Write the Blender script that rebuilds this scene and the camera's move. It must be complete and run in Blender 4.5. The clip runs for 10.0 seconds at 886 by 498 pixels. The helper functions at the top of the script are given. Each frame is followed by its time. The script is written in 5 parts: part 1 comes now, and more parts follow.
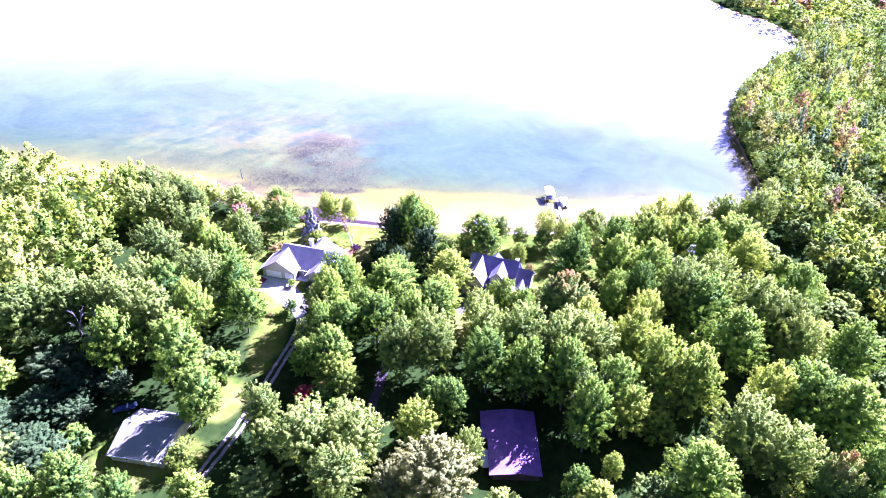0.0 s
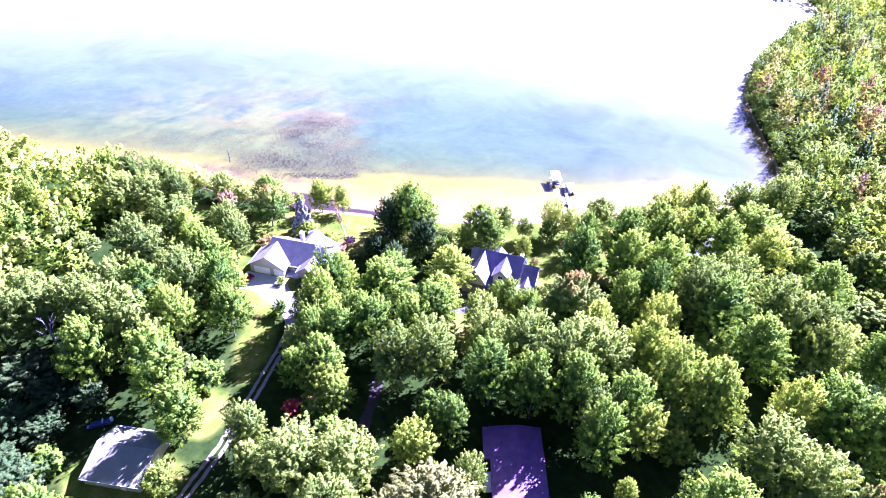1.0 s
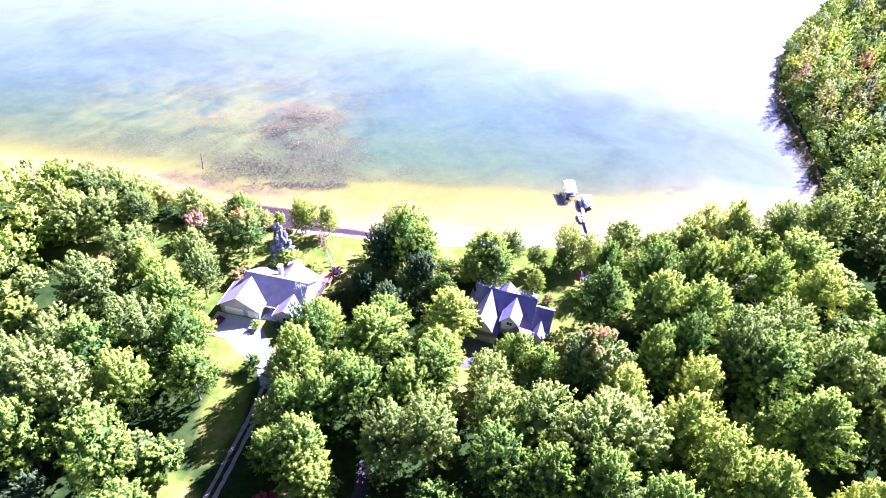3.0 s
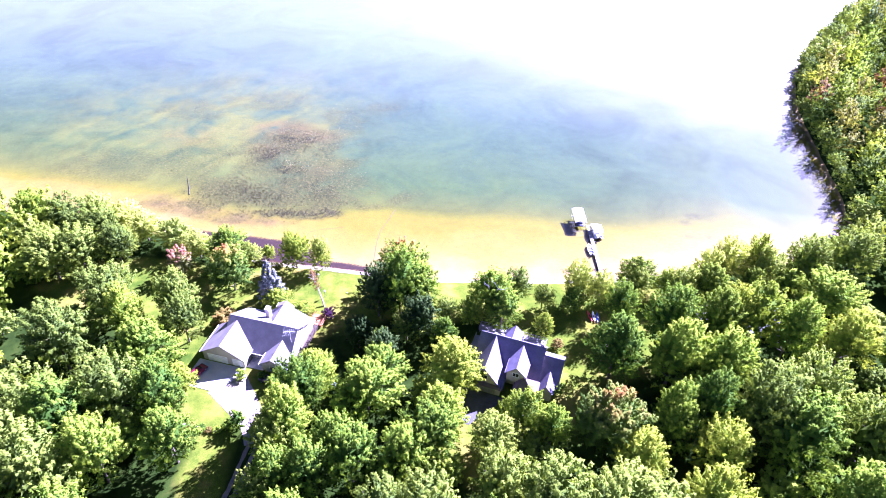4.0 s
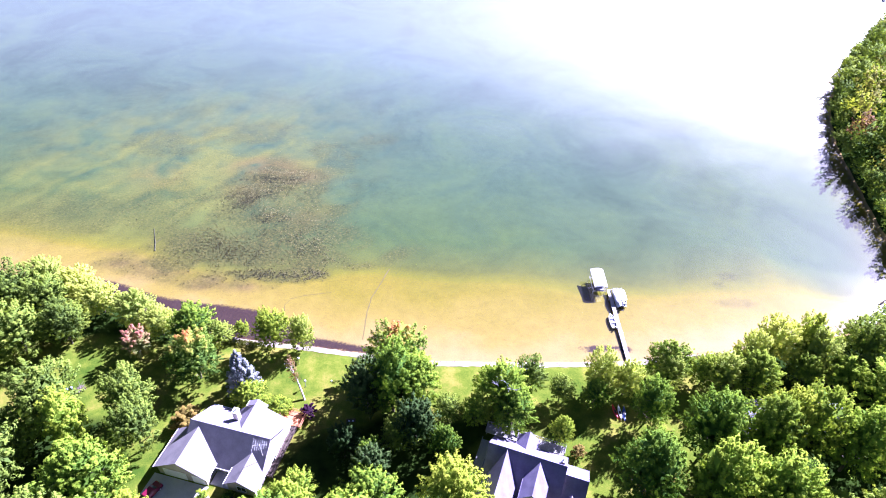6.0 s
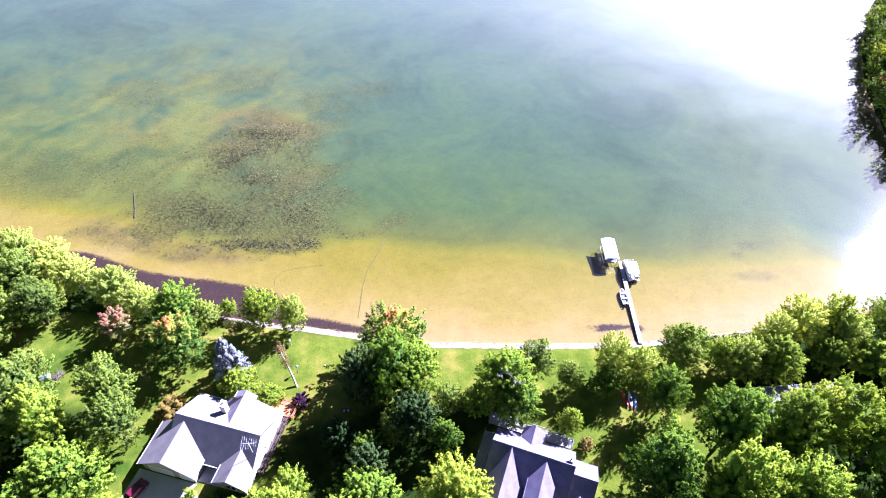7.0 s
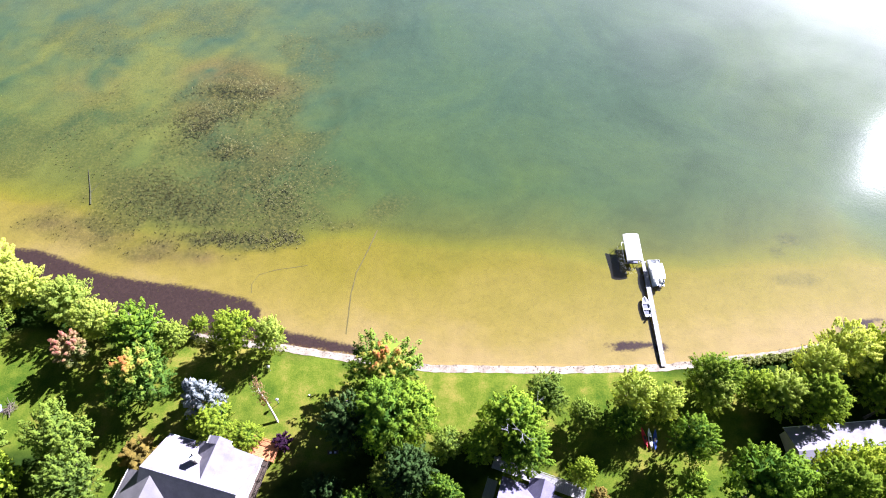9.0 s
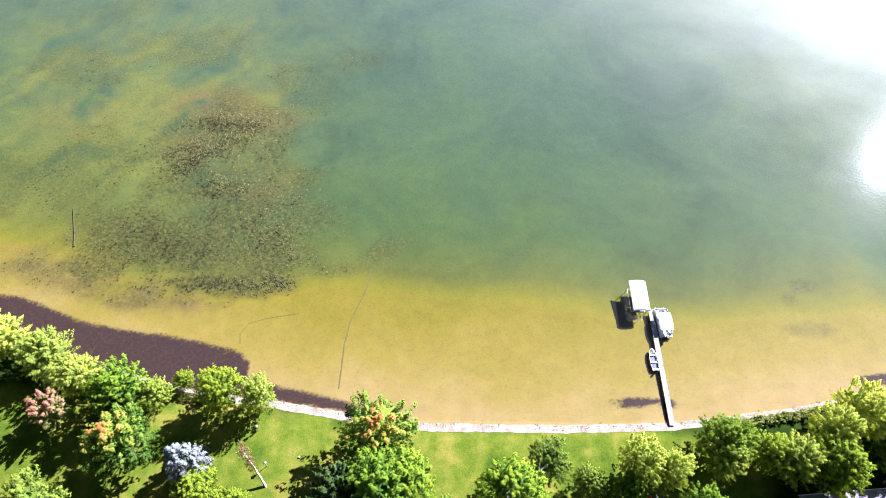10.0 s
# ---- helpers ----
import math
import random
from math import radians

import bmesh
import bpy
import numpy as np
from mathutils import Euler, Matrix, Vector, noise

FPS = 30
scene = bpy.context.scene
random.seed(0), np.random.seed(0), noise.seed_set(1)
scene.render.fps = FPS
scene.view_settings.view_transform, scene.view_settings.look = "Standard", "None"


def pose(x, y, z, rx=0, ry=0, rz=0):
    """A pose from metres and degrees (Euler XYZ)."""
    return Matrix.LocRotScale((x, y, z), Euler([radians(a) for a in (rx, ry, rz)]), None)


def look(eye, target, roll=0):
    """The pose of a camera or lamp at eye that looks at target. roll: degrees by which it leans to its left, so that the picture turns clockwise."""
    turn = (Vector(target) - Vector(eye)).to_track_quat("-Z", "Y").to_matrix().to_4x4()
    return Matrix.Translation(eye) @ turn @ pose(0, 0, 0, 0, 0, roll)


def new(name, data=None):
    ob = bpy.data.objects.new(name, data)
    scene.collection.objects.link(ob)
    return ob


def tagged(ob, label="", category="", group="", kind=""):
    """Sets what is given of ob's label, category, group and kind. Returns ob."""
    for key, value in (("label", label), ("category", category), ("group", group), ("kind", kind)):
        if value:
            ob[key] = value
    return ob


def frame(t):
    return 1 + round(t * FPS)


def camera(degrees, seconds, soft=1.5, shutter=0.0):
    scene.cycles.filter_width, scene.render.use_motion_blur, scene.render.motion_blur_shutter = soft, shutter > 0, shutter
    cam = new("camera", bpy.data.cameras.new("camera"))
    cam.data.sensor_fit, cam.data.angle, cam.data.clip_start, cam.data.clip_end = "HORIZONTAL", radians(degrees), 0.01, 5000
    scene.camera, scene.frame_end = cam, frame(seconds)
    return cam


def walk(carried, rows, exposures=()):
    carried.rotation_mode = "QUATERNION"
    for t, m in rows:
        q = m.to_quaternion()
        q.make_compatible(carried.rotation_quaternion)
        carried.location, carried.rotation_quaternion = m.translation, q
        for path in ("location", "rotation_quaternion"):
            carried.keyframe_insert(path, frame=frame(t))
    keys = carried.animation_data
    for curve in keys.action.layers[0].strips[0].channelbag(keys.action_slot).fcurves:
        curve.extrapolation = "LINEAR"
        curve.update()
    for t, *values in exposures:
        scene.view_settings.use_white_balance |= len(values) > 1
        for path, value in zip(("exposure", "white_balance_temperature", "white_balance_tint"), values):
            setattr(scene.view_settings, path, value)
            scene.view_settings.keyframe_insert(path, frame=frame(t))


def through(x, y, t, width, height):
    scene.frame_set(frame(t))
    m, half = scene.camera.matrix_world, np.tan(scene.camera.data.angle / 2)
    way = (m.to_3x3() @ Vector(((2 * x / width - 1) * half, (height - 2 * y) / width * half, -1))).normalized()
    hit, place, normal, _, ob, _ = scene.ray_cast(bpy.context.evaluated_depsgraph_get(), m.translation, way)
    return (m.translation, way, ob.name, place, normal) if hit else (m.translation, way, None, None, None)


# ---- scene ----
cam = camera(70.3, 10.0, soft=1.0)
METRES, EYE, TILT, LEAN, TURN = 150.0, 115.2, -33.5, -1.3, 0.0
ROWS = [
    (0.0, 0.0, 0.0, 0.0, -0.0, 0.0, 0.0),
    (0.5, 0.0004, 0.0425, 0.0278, -0.02, 0.04, -0.0),
    (1.0, 0.001, 0.0848, 0.053, 0.01, -3.06, 0.01),
    (1.5, 0.0007, 0.1293, 0.0863, 0.0, -6.77, 0.03),
    (2.0, 0.0011, 0.1724, 0.1147, 0.02, -6.71, 0.03),
    (2.5, 0.0011, 0.2156, 0.1432, 0.0, -6.7, 0.04),
    (4.0, -0.001, 0.3445, 0.227, -0.04, -6.74, -0.01),
    (4.5, -0.0006, 0.3872, 0.2546, -0.01, -6.72, -0.01),
    (5.0, -0.0009, 0.4298, 0.2826, -0.0, -6.71, -0.03),
    (5.5, -0.0015, 0.4726, 0.3109, -0.04, -6.71, -0.04),
    (7.0, -0.0028, 0.6006, 0.3939, -0.1, -13.98, -0.01),
    (7.5, -0.0027, 0.6444, 0.4227, -0.08, -19.88, -0.03),
    (8.0, -0.0025, 0.6906, 0.4548, -0.07, -24.17, -0.05),
    (8.5, -0.0004, 0.7331, 0.4823, -0.01, -24.11, -0.04),
    (9.0, 0.0011, 0.7722, 0.5096, 0.18, -24.03, -0.2),
    (9.5, 0.0029, 0.8057, 0.533, 0.28, -24.0, -0.29),
    (10.0, 0.0051, 0.8334, 0.5519, 0.35, -23.95, -0.31),
]
walk(cam, [(t, pose(0, 0, EYE, TILT, LEAN, TURN) @ pose(METRES * x, METRES * y, METRES * z, 90 + pitch, roll, yaw)) for t, x, y, z, yaw, pitch, roll in ROWS],
     exposures=[(0.0, 3.65, 4500, 76), (3.8, 3.38, 4680, 67), (5.5, 2.94, 4800, 53), (7.0, 2.66, 4820, 42), (7.5, 2.48, 5030, 34), (8.0, 2.36, 5180, 28), (10.0, 2.34, 5180, 24)])

# ---- light ----
SUN_TO = Vector((743, 669, 710)).normalized()
SUN_EL = math.asin(SUN_TO.z)
SUN_AZ = math.atan2(SUN_TO.x, SUN_TO.y)
world = bpy.data.worlds.new("world")
scene.world = world
world.use_nodes = True
wn = world.node_tree
sky = wn.nodes.new("ShaderNodeTexSky")
sky.sky_type = 'NISHITA'
sky.sun_disc = False
sky.sun_elevation = SUN_EL
sky.sun_rotation = SUN_AZ
sky.dust_density = 1.2
sky.air_density = 1.2
sky.ozone_density = 3.0
wn.links.new(sky.outputs[0], wn.nodes["Background"].inputs[0])
wn.nodes["Background"].inputs[1].default_value = 0.011
sun_data = bpy.data.lights.new("sun", 'SUN')
sun_data.energy = 5.0
sun_data.angle = radians(0.53)
sun_data.color = (1.0, 0.905, 0.76)
sun = new("sun", sun_data)
sun.matrix_world = look(SUN_TO * 300, (0, 0, 0))


# ---- materials ----
def mat(name):
    m = bpy.data.materials.new(name)
    m.use_nodes = True
    return m, m.node_tree.nodes, m.node_tree.links, m.node_tree.nodes["Principled BSDF"]


def ramp(nodes, stops):
    r = nodes.new("ShaderNodeValToRGB")
    e = r.color_ramp.elements
    while len(e) < len(stops):
        e.new(0.5)
    for el, (p, c) in zip(e, stops):
        el.position, el.color = p, (*c, 1)
    return r


def noise_node(nodes, links, coord, scale, detail=4, rough=0.55):
    n = nodes.new("ShaderNodeTexNoise")
    n.inputs["Scale"].default_value = scale
    n.inputs["Detail"].default_value = detail
    n.inputs["Roughness"].default_value = rough
    links.new(coord, n.inputs["Vector"])
    return n


def mixc(nodes, links, a, b, fac, mode='MIX'):
    m = nodes.new("ShaderNodeMix")
    m.data_type = 'RGBA'
    m.blend_type = mode
    for sock, v in ((m.inputs[0], fac), (m.inputs[6], a), (m.inputs[7], b)):
        if isinstance(v, bpy.types.NodeSocket):
            links.new(v, sock)
        elif isinstance(v, tuple):
            sock.default_value = (*v, 1)
        else:
            sock.default_value = v
    return m.outputs[2]


def math_node(nodes, links, op, a, b=0.0, clamp=False):
    m = nodes.new("ShaderNodeMath")
    m.operation, m.use_clamp = op, clamp
    for sock, v in ((m.inputs[0], a), (m.inputs[1], b)):
        if isinstance(v, bpy.types.NodeSocket):
            links.new(v, sock)
        else:
            sock.default_value = v
    return m.outputs[0]


def bump(nodes, links, bsdf, height, strength, dist=0.05):
    b = nodes.new("ShaderNodeBump")
    b.inputs["Strength"].default_value = strength
    b.inputs["Distance"].default_value = dist
    links.new(height, b.inputs["Height"])
    links.new(b.outputs[0], bsdf.inputs["Normal"])


def surface(name, dark, light, scale=1.5, fine=14.0, rough=0.8, metal=0.0, relief=0.3, stretch=None, spec=0.4):
    """Two-scale varied paint, stone, wood or metal."""
    m, n, l, p = mat(name)
    tc = n.new("ShaderNodeTexCoord").outputs["Object"]
    if stretch:
        mp = n.new("ShaderNodeMapping")
        mp.inputs["Scale"].default_value = stretch
        l.new(tc, mp.inputs["Vector"])
        tc = mp.outputs[0]
    a = noise_node(n, l, tc, scale, 5)
    b = noise_node(n, l, tc, fine, 3)
    v = math_node(n, l, 'ADD', math_node(n, l, 'MULTIPLY', a.outputs[0], 0.6), math_node(n, l, 'MULTIPLY', b.outputs[0], 0.4))
    r = ramp(n, ((0.33, dark), (0.66, light)))
    l.new(v, r.inputs[0])
    l.new(r.outputs[0], p.inputs["Base Color"])
    p.inputs["Roughness"].default_value = rough
    p.inputs["Metallic"].default_value = metal
    p.inputs["Specular IOR Level"].default_value = spec
    bump(n, l, p, b.outputs[0], relief)
    return m


def leaf_material(name, stops, through=0.31, rough=0.75, crest=0.0):
    """Leaf colour by tree, spray and the tuft light painted in tint; crest turns the top of the crown toward the ramp's
    end.
    """
    m, n, l, p = mat(name)
    oi = n.new("ShaderNodeObjectInfo")
    geo = n.new("ShaderNodeNewGeometry")
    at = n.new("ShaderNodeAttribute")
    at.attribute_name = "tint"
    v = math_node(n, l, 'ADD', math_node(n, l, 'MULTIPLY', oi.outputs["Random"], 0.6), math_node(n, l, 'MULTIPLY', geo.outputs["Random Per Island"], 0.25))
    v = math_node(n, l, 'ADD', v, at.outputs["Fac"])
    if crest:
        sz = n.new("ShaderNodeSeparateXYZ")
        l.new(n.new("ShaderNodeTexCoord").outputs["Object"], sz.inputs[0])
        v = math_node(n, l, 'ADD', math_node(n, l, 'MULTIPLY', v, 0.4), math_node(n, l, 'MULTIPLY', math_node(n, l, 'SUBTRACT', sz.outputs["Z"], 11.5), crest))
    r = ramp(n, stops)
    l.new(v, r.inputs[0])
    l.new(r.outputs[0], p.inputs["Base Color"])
    p.inputs["Roughness"].default_value = rough
    p.inputs["Specular IOR Level"].default_value = 0.03
    tr = n.new("ShaderNodeBsdfTranslucent")
    l.new(mixc(n, l, r.outputs[0], (1.65, 1.6, 0.45), 1.0, 'MULTIPLY'), tr.inputs[0])
    ms = n.new("ShaderNodeMixShader")
    ms.inputs[0].default_value = through
    l.new(p.outputs[0], ms.inputs[1])
    l.new(tr.outputs[0], ms.inputs[2])
    l.new(ms.outputs[0], n["Material Output"].inputs[0])
    return m


LEAF = {
    "maple": leaf_material("maple_leaves", ((0, (0.05, 0.108, 0.014)), (0.5, (0.166, 0.256, 0.018)), (1, (0.305, 0.38, 0.026)))),
    "grey": leaf_material("poplar_leaves", ((0, (0.076, 0.12, 0.022)), (0.5, (0.168, 0.234, 0.029)), (1, (0.28, 0.335, 0.042)))),
    "yellow": leaf_material("ash_leaves", ((0, (0.085, 0.143, 0.015)), (0.5, (0.21, 0.282, 0.019)), (1, (0.35, 0.392, 0.032))), 0.38),
    "red": leaf_material("red_maple_leaves", ((0, (0.09, 0.15, 0.025)), (0.4, (0.17, 0.22, 0.035)), (0.7, (0.26, 0.21, 0.045)), (1, (0.36, 0.15, 0.045))), crest=0.12),
    "blush": leaf_material("blushing_leaves", ((0, (0.075, 0.14, 0.02)), (0.45, (0.19, 0.27, 0.032)), (0.7, (0.33, 0.28, 0.05)), (1, (0.48, 0.15, 0.06))), crest=0.11),
    "russet": leaf_material("russet_leaves", ((0.0, (0.142, 0.108, 0.0473)), (1.0, (0.269, 0.149, 0.081)))),
    "tan": leaf_material("thinning_leaves", ((0.0, (0.0988, 0.139, 0.0455)), (0.5, (0.165, 0.18, 0.042)), (1.0, (0.235, 0.24, 0.056)))),
    "gold": leaf_material("golden_leaves", ((0.0, (0.15, 0.12, 0.028)), (1.0, (0.3, 0.22, 0.05)))),
    "crimson": leaf_material("crimson_leaves", ((0.0, (0.22, 0.0275, 0.044)), (0.6, (0.396, 0.055, 0.066)), (1.0, (0.396, 0.154, 0.077)))),
    # shade of the taller woods is put into this dark leaf colour
    "dark": leaf_material("shade_painted_leaves", ((0, (0.022, 0.046, 0.013)), (0.7, (0.052, 0.088, 0.022)), (1, (0.09, 0.11, 0.032))), 0.12),
    "willow": leaf_material("willow_leaves", ((0.0, (0.205, 0.27, 0.045)), (0.5, (0.34, 0.4, 0.065)), (1.0, (0.5, 0.515, 0.095))), 0.42),
    "pink": leaf_material("pink_leaves", ((0.0, (0.2, 0.23, 0.07)), (0.5, (0.33, 0.22, 0.11)), (1.0, (0.46, 0.13, 0.14))), crest=0.09),
    "plum": leaf_material("plum_leaves", ((0.0, (0.025, 0.012, 0.03)), (1.0, (0.06, 0.022, 0.05)))),
    "spruce": leaf_material("blue_spruce_needles", ((0.0, (0.03, 0.045, 0.05)), (0.5, (0.11, 0.13, 0.14)), (1.0, (0.36, 0.38, 0.385))), 0.1),
    "conifer": leaf_material("conifer_needles", ((0.0, (0.045, 0.083, 0.024)), (1.0, (0.105, 0.165, 0.044))), 0.2),
}
BARK = surface("bark", (0.06, 0.045, 0.035), (0.17, 0.14, 0.11), 3, 20, 0.9, stretch=(1, 1, 0.3), relief=0.6)
BIRCH_BARK = surface("pale_bark", (0.35, 0.31, 0.27), (0.72, 0.68, 0.62), 2, 10, 0.8, stretch=(1, 1, 3))
SHINGLE_GREY = surface("grey_shingles", (0.14, 0.13, 0.165), (0.235, 0.22, 0.265), 0.6, 9, 0.85, relief=0.5, spec=0.15)
SHINGLE_DARK = surface("slate_shingles", (0.1, 0.09, 0.145), (0.185, 0.17, 0.25), 0.5, 9, 0.85, relief=0.5, spec=0.15)
SHINGLE_TAN = surface("tan_shingles", (0.125, 0.118, 0.128), (0.185, 0.175, 0.185), 0.5, 9, 0.6, relief=0.5, spec=0.15)
SHINGLE_PLUM = surface("plum_roof", (0.13, 0.062, 0.14), (0.24, 0.125, 0.22), 0.5, 7, 0.6, relief=0.3, spec=0.15)
SIDING = surface("cream_siding", (0.36, 0.33, 0.28), (0.47, 0.43, 0.37), 1, 10, 0.7)
TRIM_WHITE = surface("white_trim", (0.72, 0.72, 0.72), (0.84, 0.84, 0.83), 1, 10, 0.5)
CONCRETE = surface("pale_concrete", (0.33, 0.315, 0.325), (0.45, 0.435, 0.445), 0.4, 6, 0.9)
GRAVEL = surface("pale_gravel", (0.18, 0.155, 0.135), (0.34, 0.3, 0.265), 0.7, 8, 0.95, relief=0.6)
DIRT = surface("packed_dirt", (0.13, 0.105, 0.075), (0.3, 0.24, 0.18), 0.8, 6, 0.95, relief=0.5)
SHINGLE_BROWN = surface("brown_shingles", (0.095, 0.07, 0.075), (0.15, 0.12, 0.125), 0.5, 9, 0.6, relief=0.5, spec=0.15)
SHINGLE_PALE = surface("pale_shingles", (0.165, 0.165, 0.115), (0.23, 0.23, 0.16), 0.5, 9, 0.7, relief=0.5, spec=0.15)
ASPHALT = surface("asphalt", (0.04, 0.04, 0.05), (0.08, 0.08, 0.09), 0.6, 12, 0.9)
SAND = surface("beach_sand", (0.12, 0.095, 0.07), (0.33, 0.285, 0.22), 0.7, 5, 0.95, relief=0.5)
DECK_WOOD = surface("cedar_deck", (0.35, 0.13, 0.05), (0.55, 0.24, 0.10), 1, 9, 0.6, stretch=(1, 6, 1))
GREY_WOOD = surface("weathered_wood", (0.2, 0.19, 0.19), (0.34, 0.33, 0.33), 1, 9, 0.8, stretch=(6, 1, 1))
DARK_WOOD = surface("dark_wood", (0.05, 0.035, 0.03), (0.11, 0.08, 0.06), 1, 9, 0.8)
ALU = surface("aluminium", (0.5, 0.5, 0.52), (0.7, 0.7, 0.72), 1, 10, 0.35, metal=0.9)
CANVAS = surface("white_canvas", (0.74, 0.74, 0.74), (0.86, 0.86, 0.86), 0.7, 6, 0.7)
WHITE_PAINT = surface("white_gelcoat", (0.74, 0.75, 0.76), (0.84, 0.85, 0.85), 1, 8, 0.25)
NAVY = surface("navy_vinyl", (0.03, 0.035, 0.08), (0.07, 0.075, 0.14), 1, 10, 0.5)
BLACK = surface("black_plastic", (0.015, 0.015, 0.017), (0.035, 0.035, 0.04), 1, 10, 0.4)
CAR_RED = surface("maroon_car_paint", (0.1, 0.006, 0.025), (0.14, 0.01, 0.035), 1, 8, 0.25)
BLUE_PAINT = surface("blue_plastic", (0.03, 0.06, 0.30), (0.06, 0.10, 0.42), 1, 8, 0.35)
RED_PAINT = surface("red_plastic", (0.45, 0.02, 0.03), (0.6, 0.04, 0.05), 1, 8, 0.35)
STONE = surface("grey_stone", (0.22, 0.2, 0.19), (0.42, 0.4, 0.38), 2, 12, 0.9, relief=0.6)
WEED = leaf_material("water_weed", ((0.0, (0.035, 0.045, 0.016)), (0.5, (0.1, 0.095, 0.032)), (1.0, (0.24, 0.21, 0.09))), 0.1)

m, n, l, p = mat("window_glass")
p.inputs["Base Color"].default_value = (0.03, 0.035, 0.04, 1)
p.inputs["Roughness"].default_value = 0.06
GLASS = m

# lake water: clear, calm by the shore and wind-ruffled further out
m, n, l, p = mat("lake_water")
tc = n.new("ShaderNodeTexCoord").outputs["Object"]
mp = n.new("ShaderNodeMapping")
mp.inputs["Scale"].default_value = (1.0, 1.6, 1.0)
mp.inputs["Rotation"].default_value = (0, 0, radians(35))
l.new(tc, mp.inputs["Vector"])
w1 = noise_node(n, l, mp.outputs[0], 0.9, 4, 0.6)
w2 = noise_node(n, l, mp.outputs[0], 0.05, 3, 0.5)
bp = n.new("ShaderNodeBump")
bp.inputs["Strength"].default_value = 0.06
bp.inputs["Distance"].default_value = 0.1
l.new(w1.outputs[0], bp.inputs["Height"])
gl = n.new("ShaderNodeBsdfGlossy")
l.new(bp.outputs[0], gl.inputs["Normal"])
rr = n.new("ShaderNodeMapRange")
rr.inputs["To Min"].default_value = 0.09
rr.inputs["To Max"].default_value = 0.16
l.new(w2.outputs[0], rr.inputs["Value"])
ws = n.new("ShaderNodeSeparateXYZ")
l.new(tc, ws.inputs[0])
wind = n.new("ShaderNodeMapRange")
wind.interpolation_type = 'SMOOTHSTEP'
wind.inputs["From Min"].default_value = 245.0
wind.inputs["From Max"].default_value = 390.0
gust = math_node(n, l, 'MULTIPLY', math_node(n, l, 'SUBTRACT', w2.outputs[0], 0.5), 25.0)
l.new(math_node(n, l, 'ADD', ws.outputs["Y"], gust), wind.inputs["Value"])
wind = wind.outputs[0]
l.new(math_node(n, l, 'ADD', math_node(n, l, 'MULTIPLY', rr.outputs[0], 0.38), math_node(n, l, 'MULTIPLY', math_node(n, l, 'POWER', wind, 3.0), 0.2)), gl.inputs["Roughness"])
tr = n.new("ShaderNodeBsdfTransparent")
tr.inputs[0].default_value = (0.93, 0.97, 0.95, 1)
fr = n.new("ShaderNodeFresnel")
fr.inputs["IOR"].default_value = 1.72
ms = n.new("ShaderNodeMixShader")
l.new(fr.outputs[0], ms.inputs[0])
l.new(tr.outputs[0], ms.inputs[1])
gb = n.new("ShaderNodeBsdfGlossy")
gb.inputs["Roughness"].default_value = 0.56
gm = n.new("ShaderNodeMixShader")
l.new(math_node(n, l, 'ADD', math_node(n, l, 'MULTIPLY', wind, 0.9), 0.075), gm.inputs[0])
l.new(gl.outputs[0], gm.inputs[1])
l.new(gb.outputs[0], gm.inputs[2])
l.new(gm.outputs[0], ms.inputs[2])
l.new(ms.outputs[0], n["Material Output"].inputs[0])
WATER = m

# ground: forest floor, lawn, shore sand and lake bed by height and cover
m, n, l, p = mat("ground_cover")
tc = n.new("ShaderNodeTexCoord").outputs["Object"]
geo = n.new("ShaderNodeNewGeometry")
sep = n.new("ShaderNodeSeparateXYZ")
l.new(geo.outputs["Position"], sep.inputs[0])
big = noise_node(n, l, tc, 0.06, 5, 0.6)
mid = noise_node(n, l, tc, 0.35, 5, 0.6)
fine = noise_node(n, l, tc, 4.0, 4, 0.6)
gr = ramp(n, ((0.3, (0.036, 0.07, 0.006)), (0.5, (0.092, 0.122, 0.011)), (0.72, (0.2, 0.165, 0.034))))
l.new(math_node(n, l, 'ADD', math_node(n, l, 'MULTIPLY', mid.outputs[0], 0.6), math_node(n, l, 'ADD', math_node(n, l, 'MULTIPLY', fine.outputs[0], 0.4), math_node(n, l, 'MULTIPLY', math_node(n, l, 'SUBTRACT', big.outputs[0], 0.5), 0.8))), gr.inputs[0])
# dark floor colour, also painted in place of grass lying in shade
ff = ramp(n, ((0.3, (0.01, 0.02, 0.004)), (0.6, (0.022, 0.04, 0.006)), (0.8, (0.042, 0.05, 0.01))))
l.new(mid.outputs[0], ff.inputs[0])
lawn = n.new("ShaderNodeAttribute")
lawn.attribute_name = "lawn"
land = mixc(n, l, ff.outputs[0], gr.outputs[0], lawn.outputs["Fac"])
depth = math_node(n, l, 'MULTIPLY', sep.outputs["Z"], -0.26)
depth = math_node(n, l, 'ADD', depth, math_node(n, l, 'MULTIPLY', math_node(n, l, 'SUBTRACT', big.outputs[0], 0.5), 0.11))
# bed greens and darkens with depth: the water's absorption painted into its colour
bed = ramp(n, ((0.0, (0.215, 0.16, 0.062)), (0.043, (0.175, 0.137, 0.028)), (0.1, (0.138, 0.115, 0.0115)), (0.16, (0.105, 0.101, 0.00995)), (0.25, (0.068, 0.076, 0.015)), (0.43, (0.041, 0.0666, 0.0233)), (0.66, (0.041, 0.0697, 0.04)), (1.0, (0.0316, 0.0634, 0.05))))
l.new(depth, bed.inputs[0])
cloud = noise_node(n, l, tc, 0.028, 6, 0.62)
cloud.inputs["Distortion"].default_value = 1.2
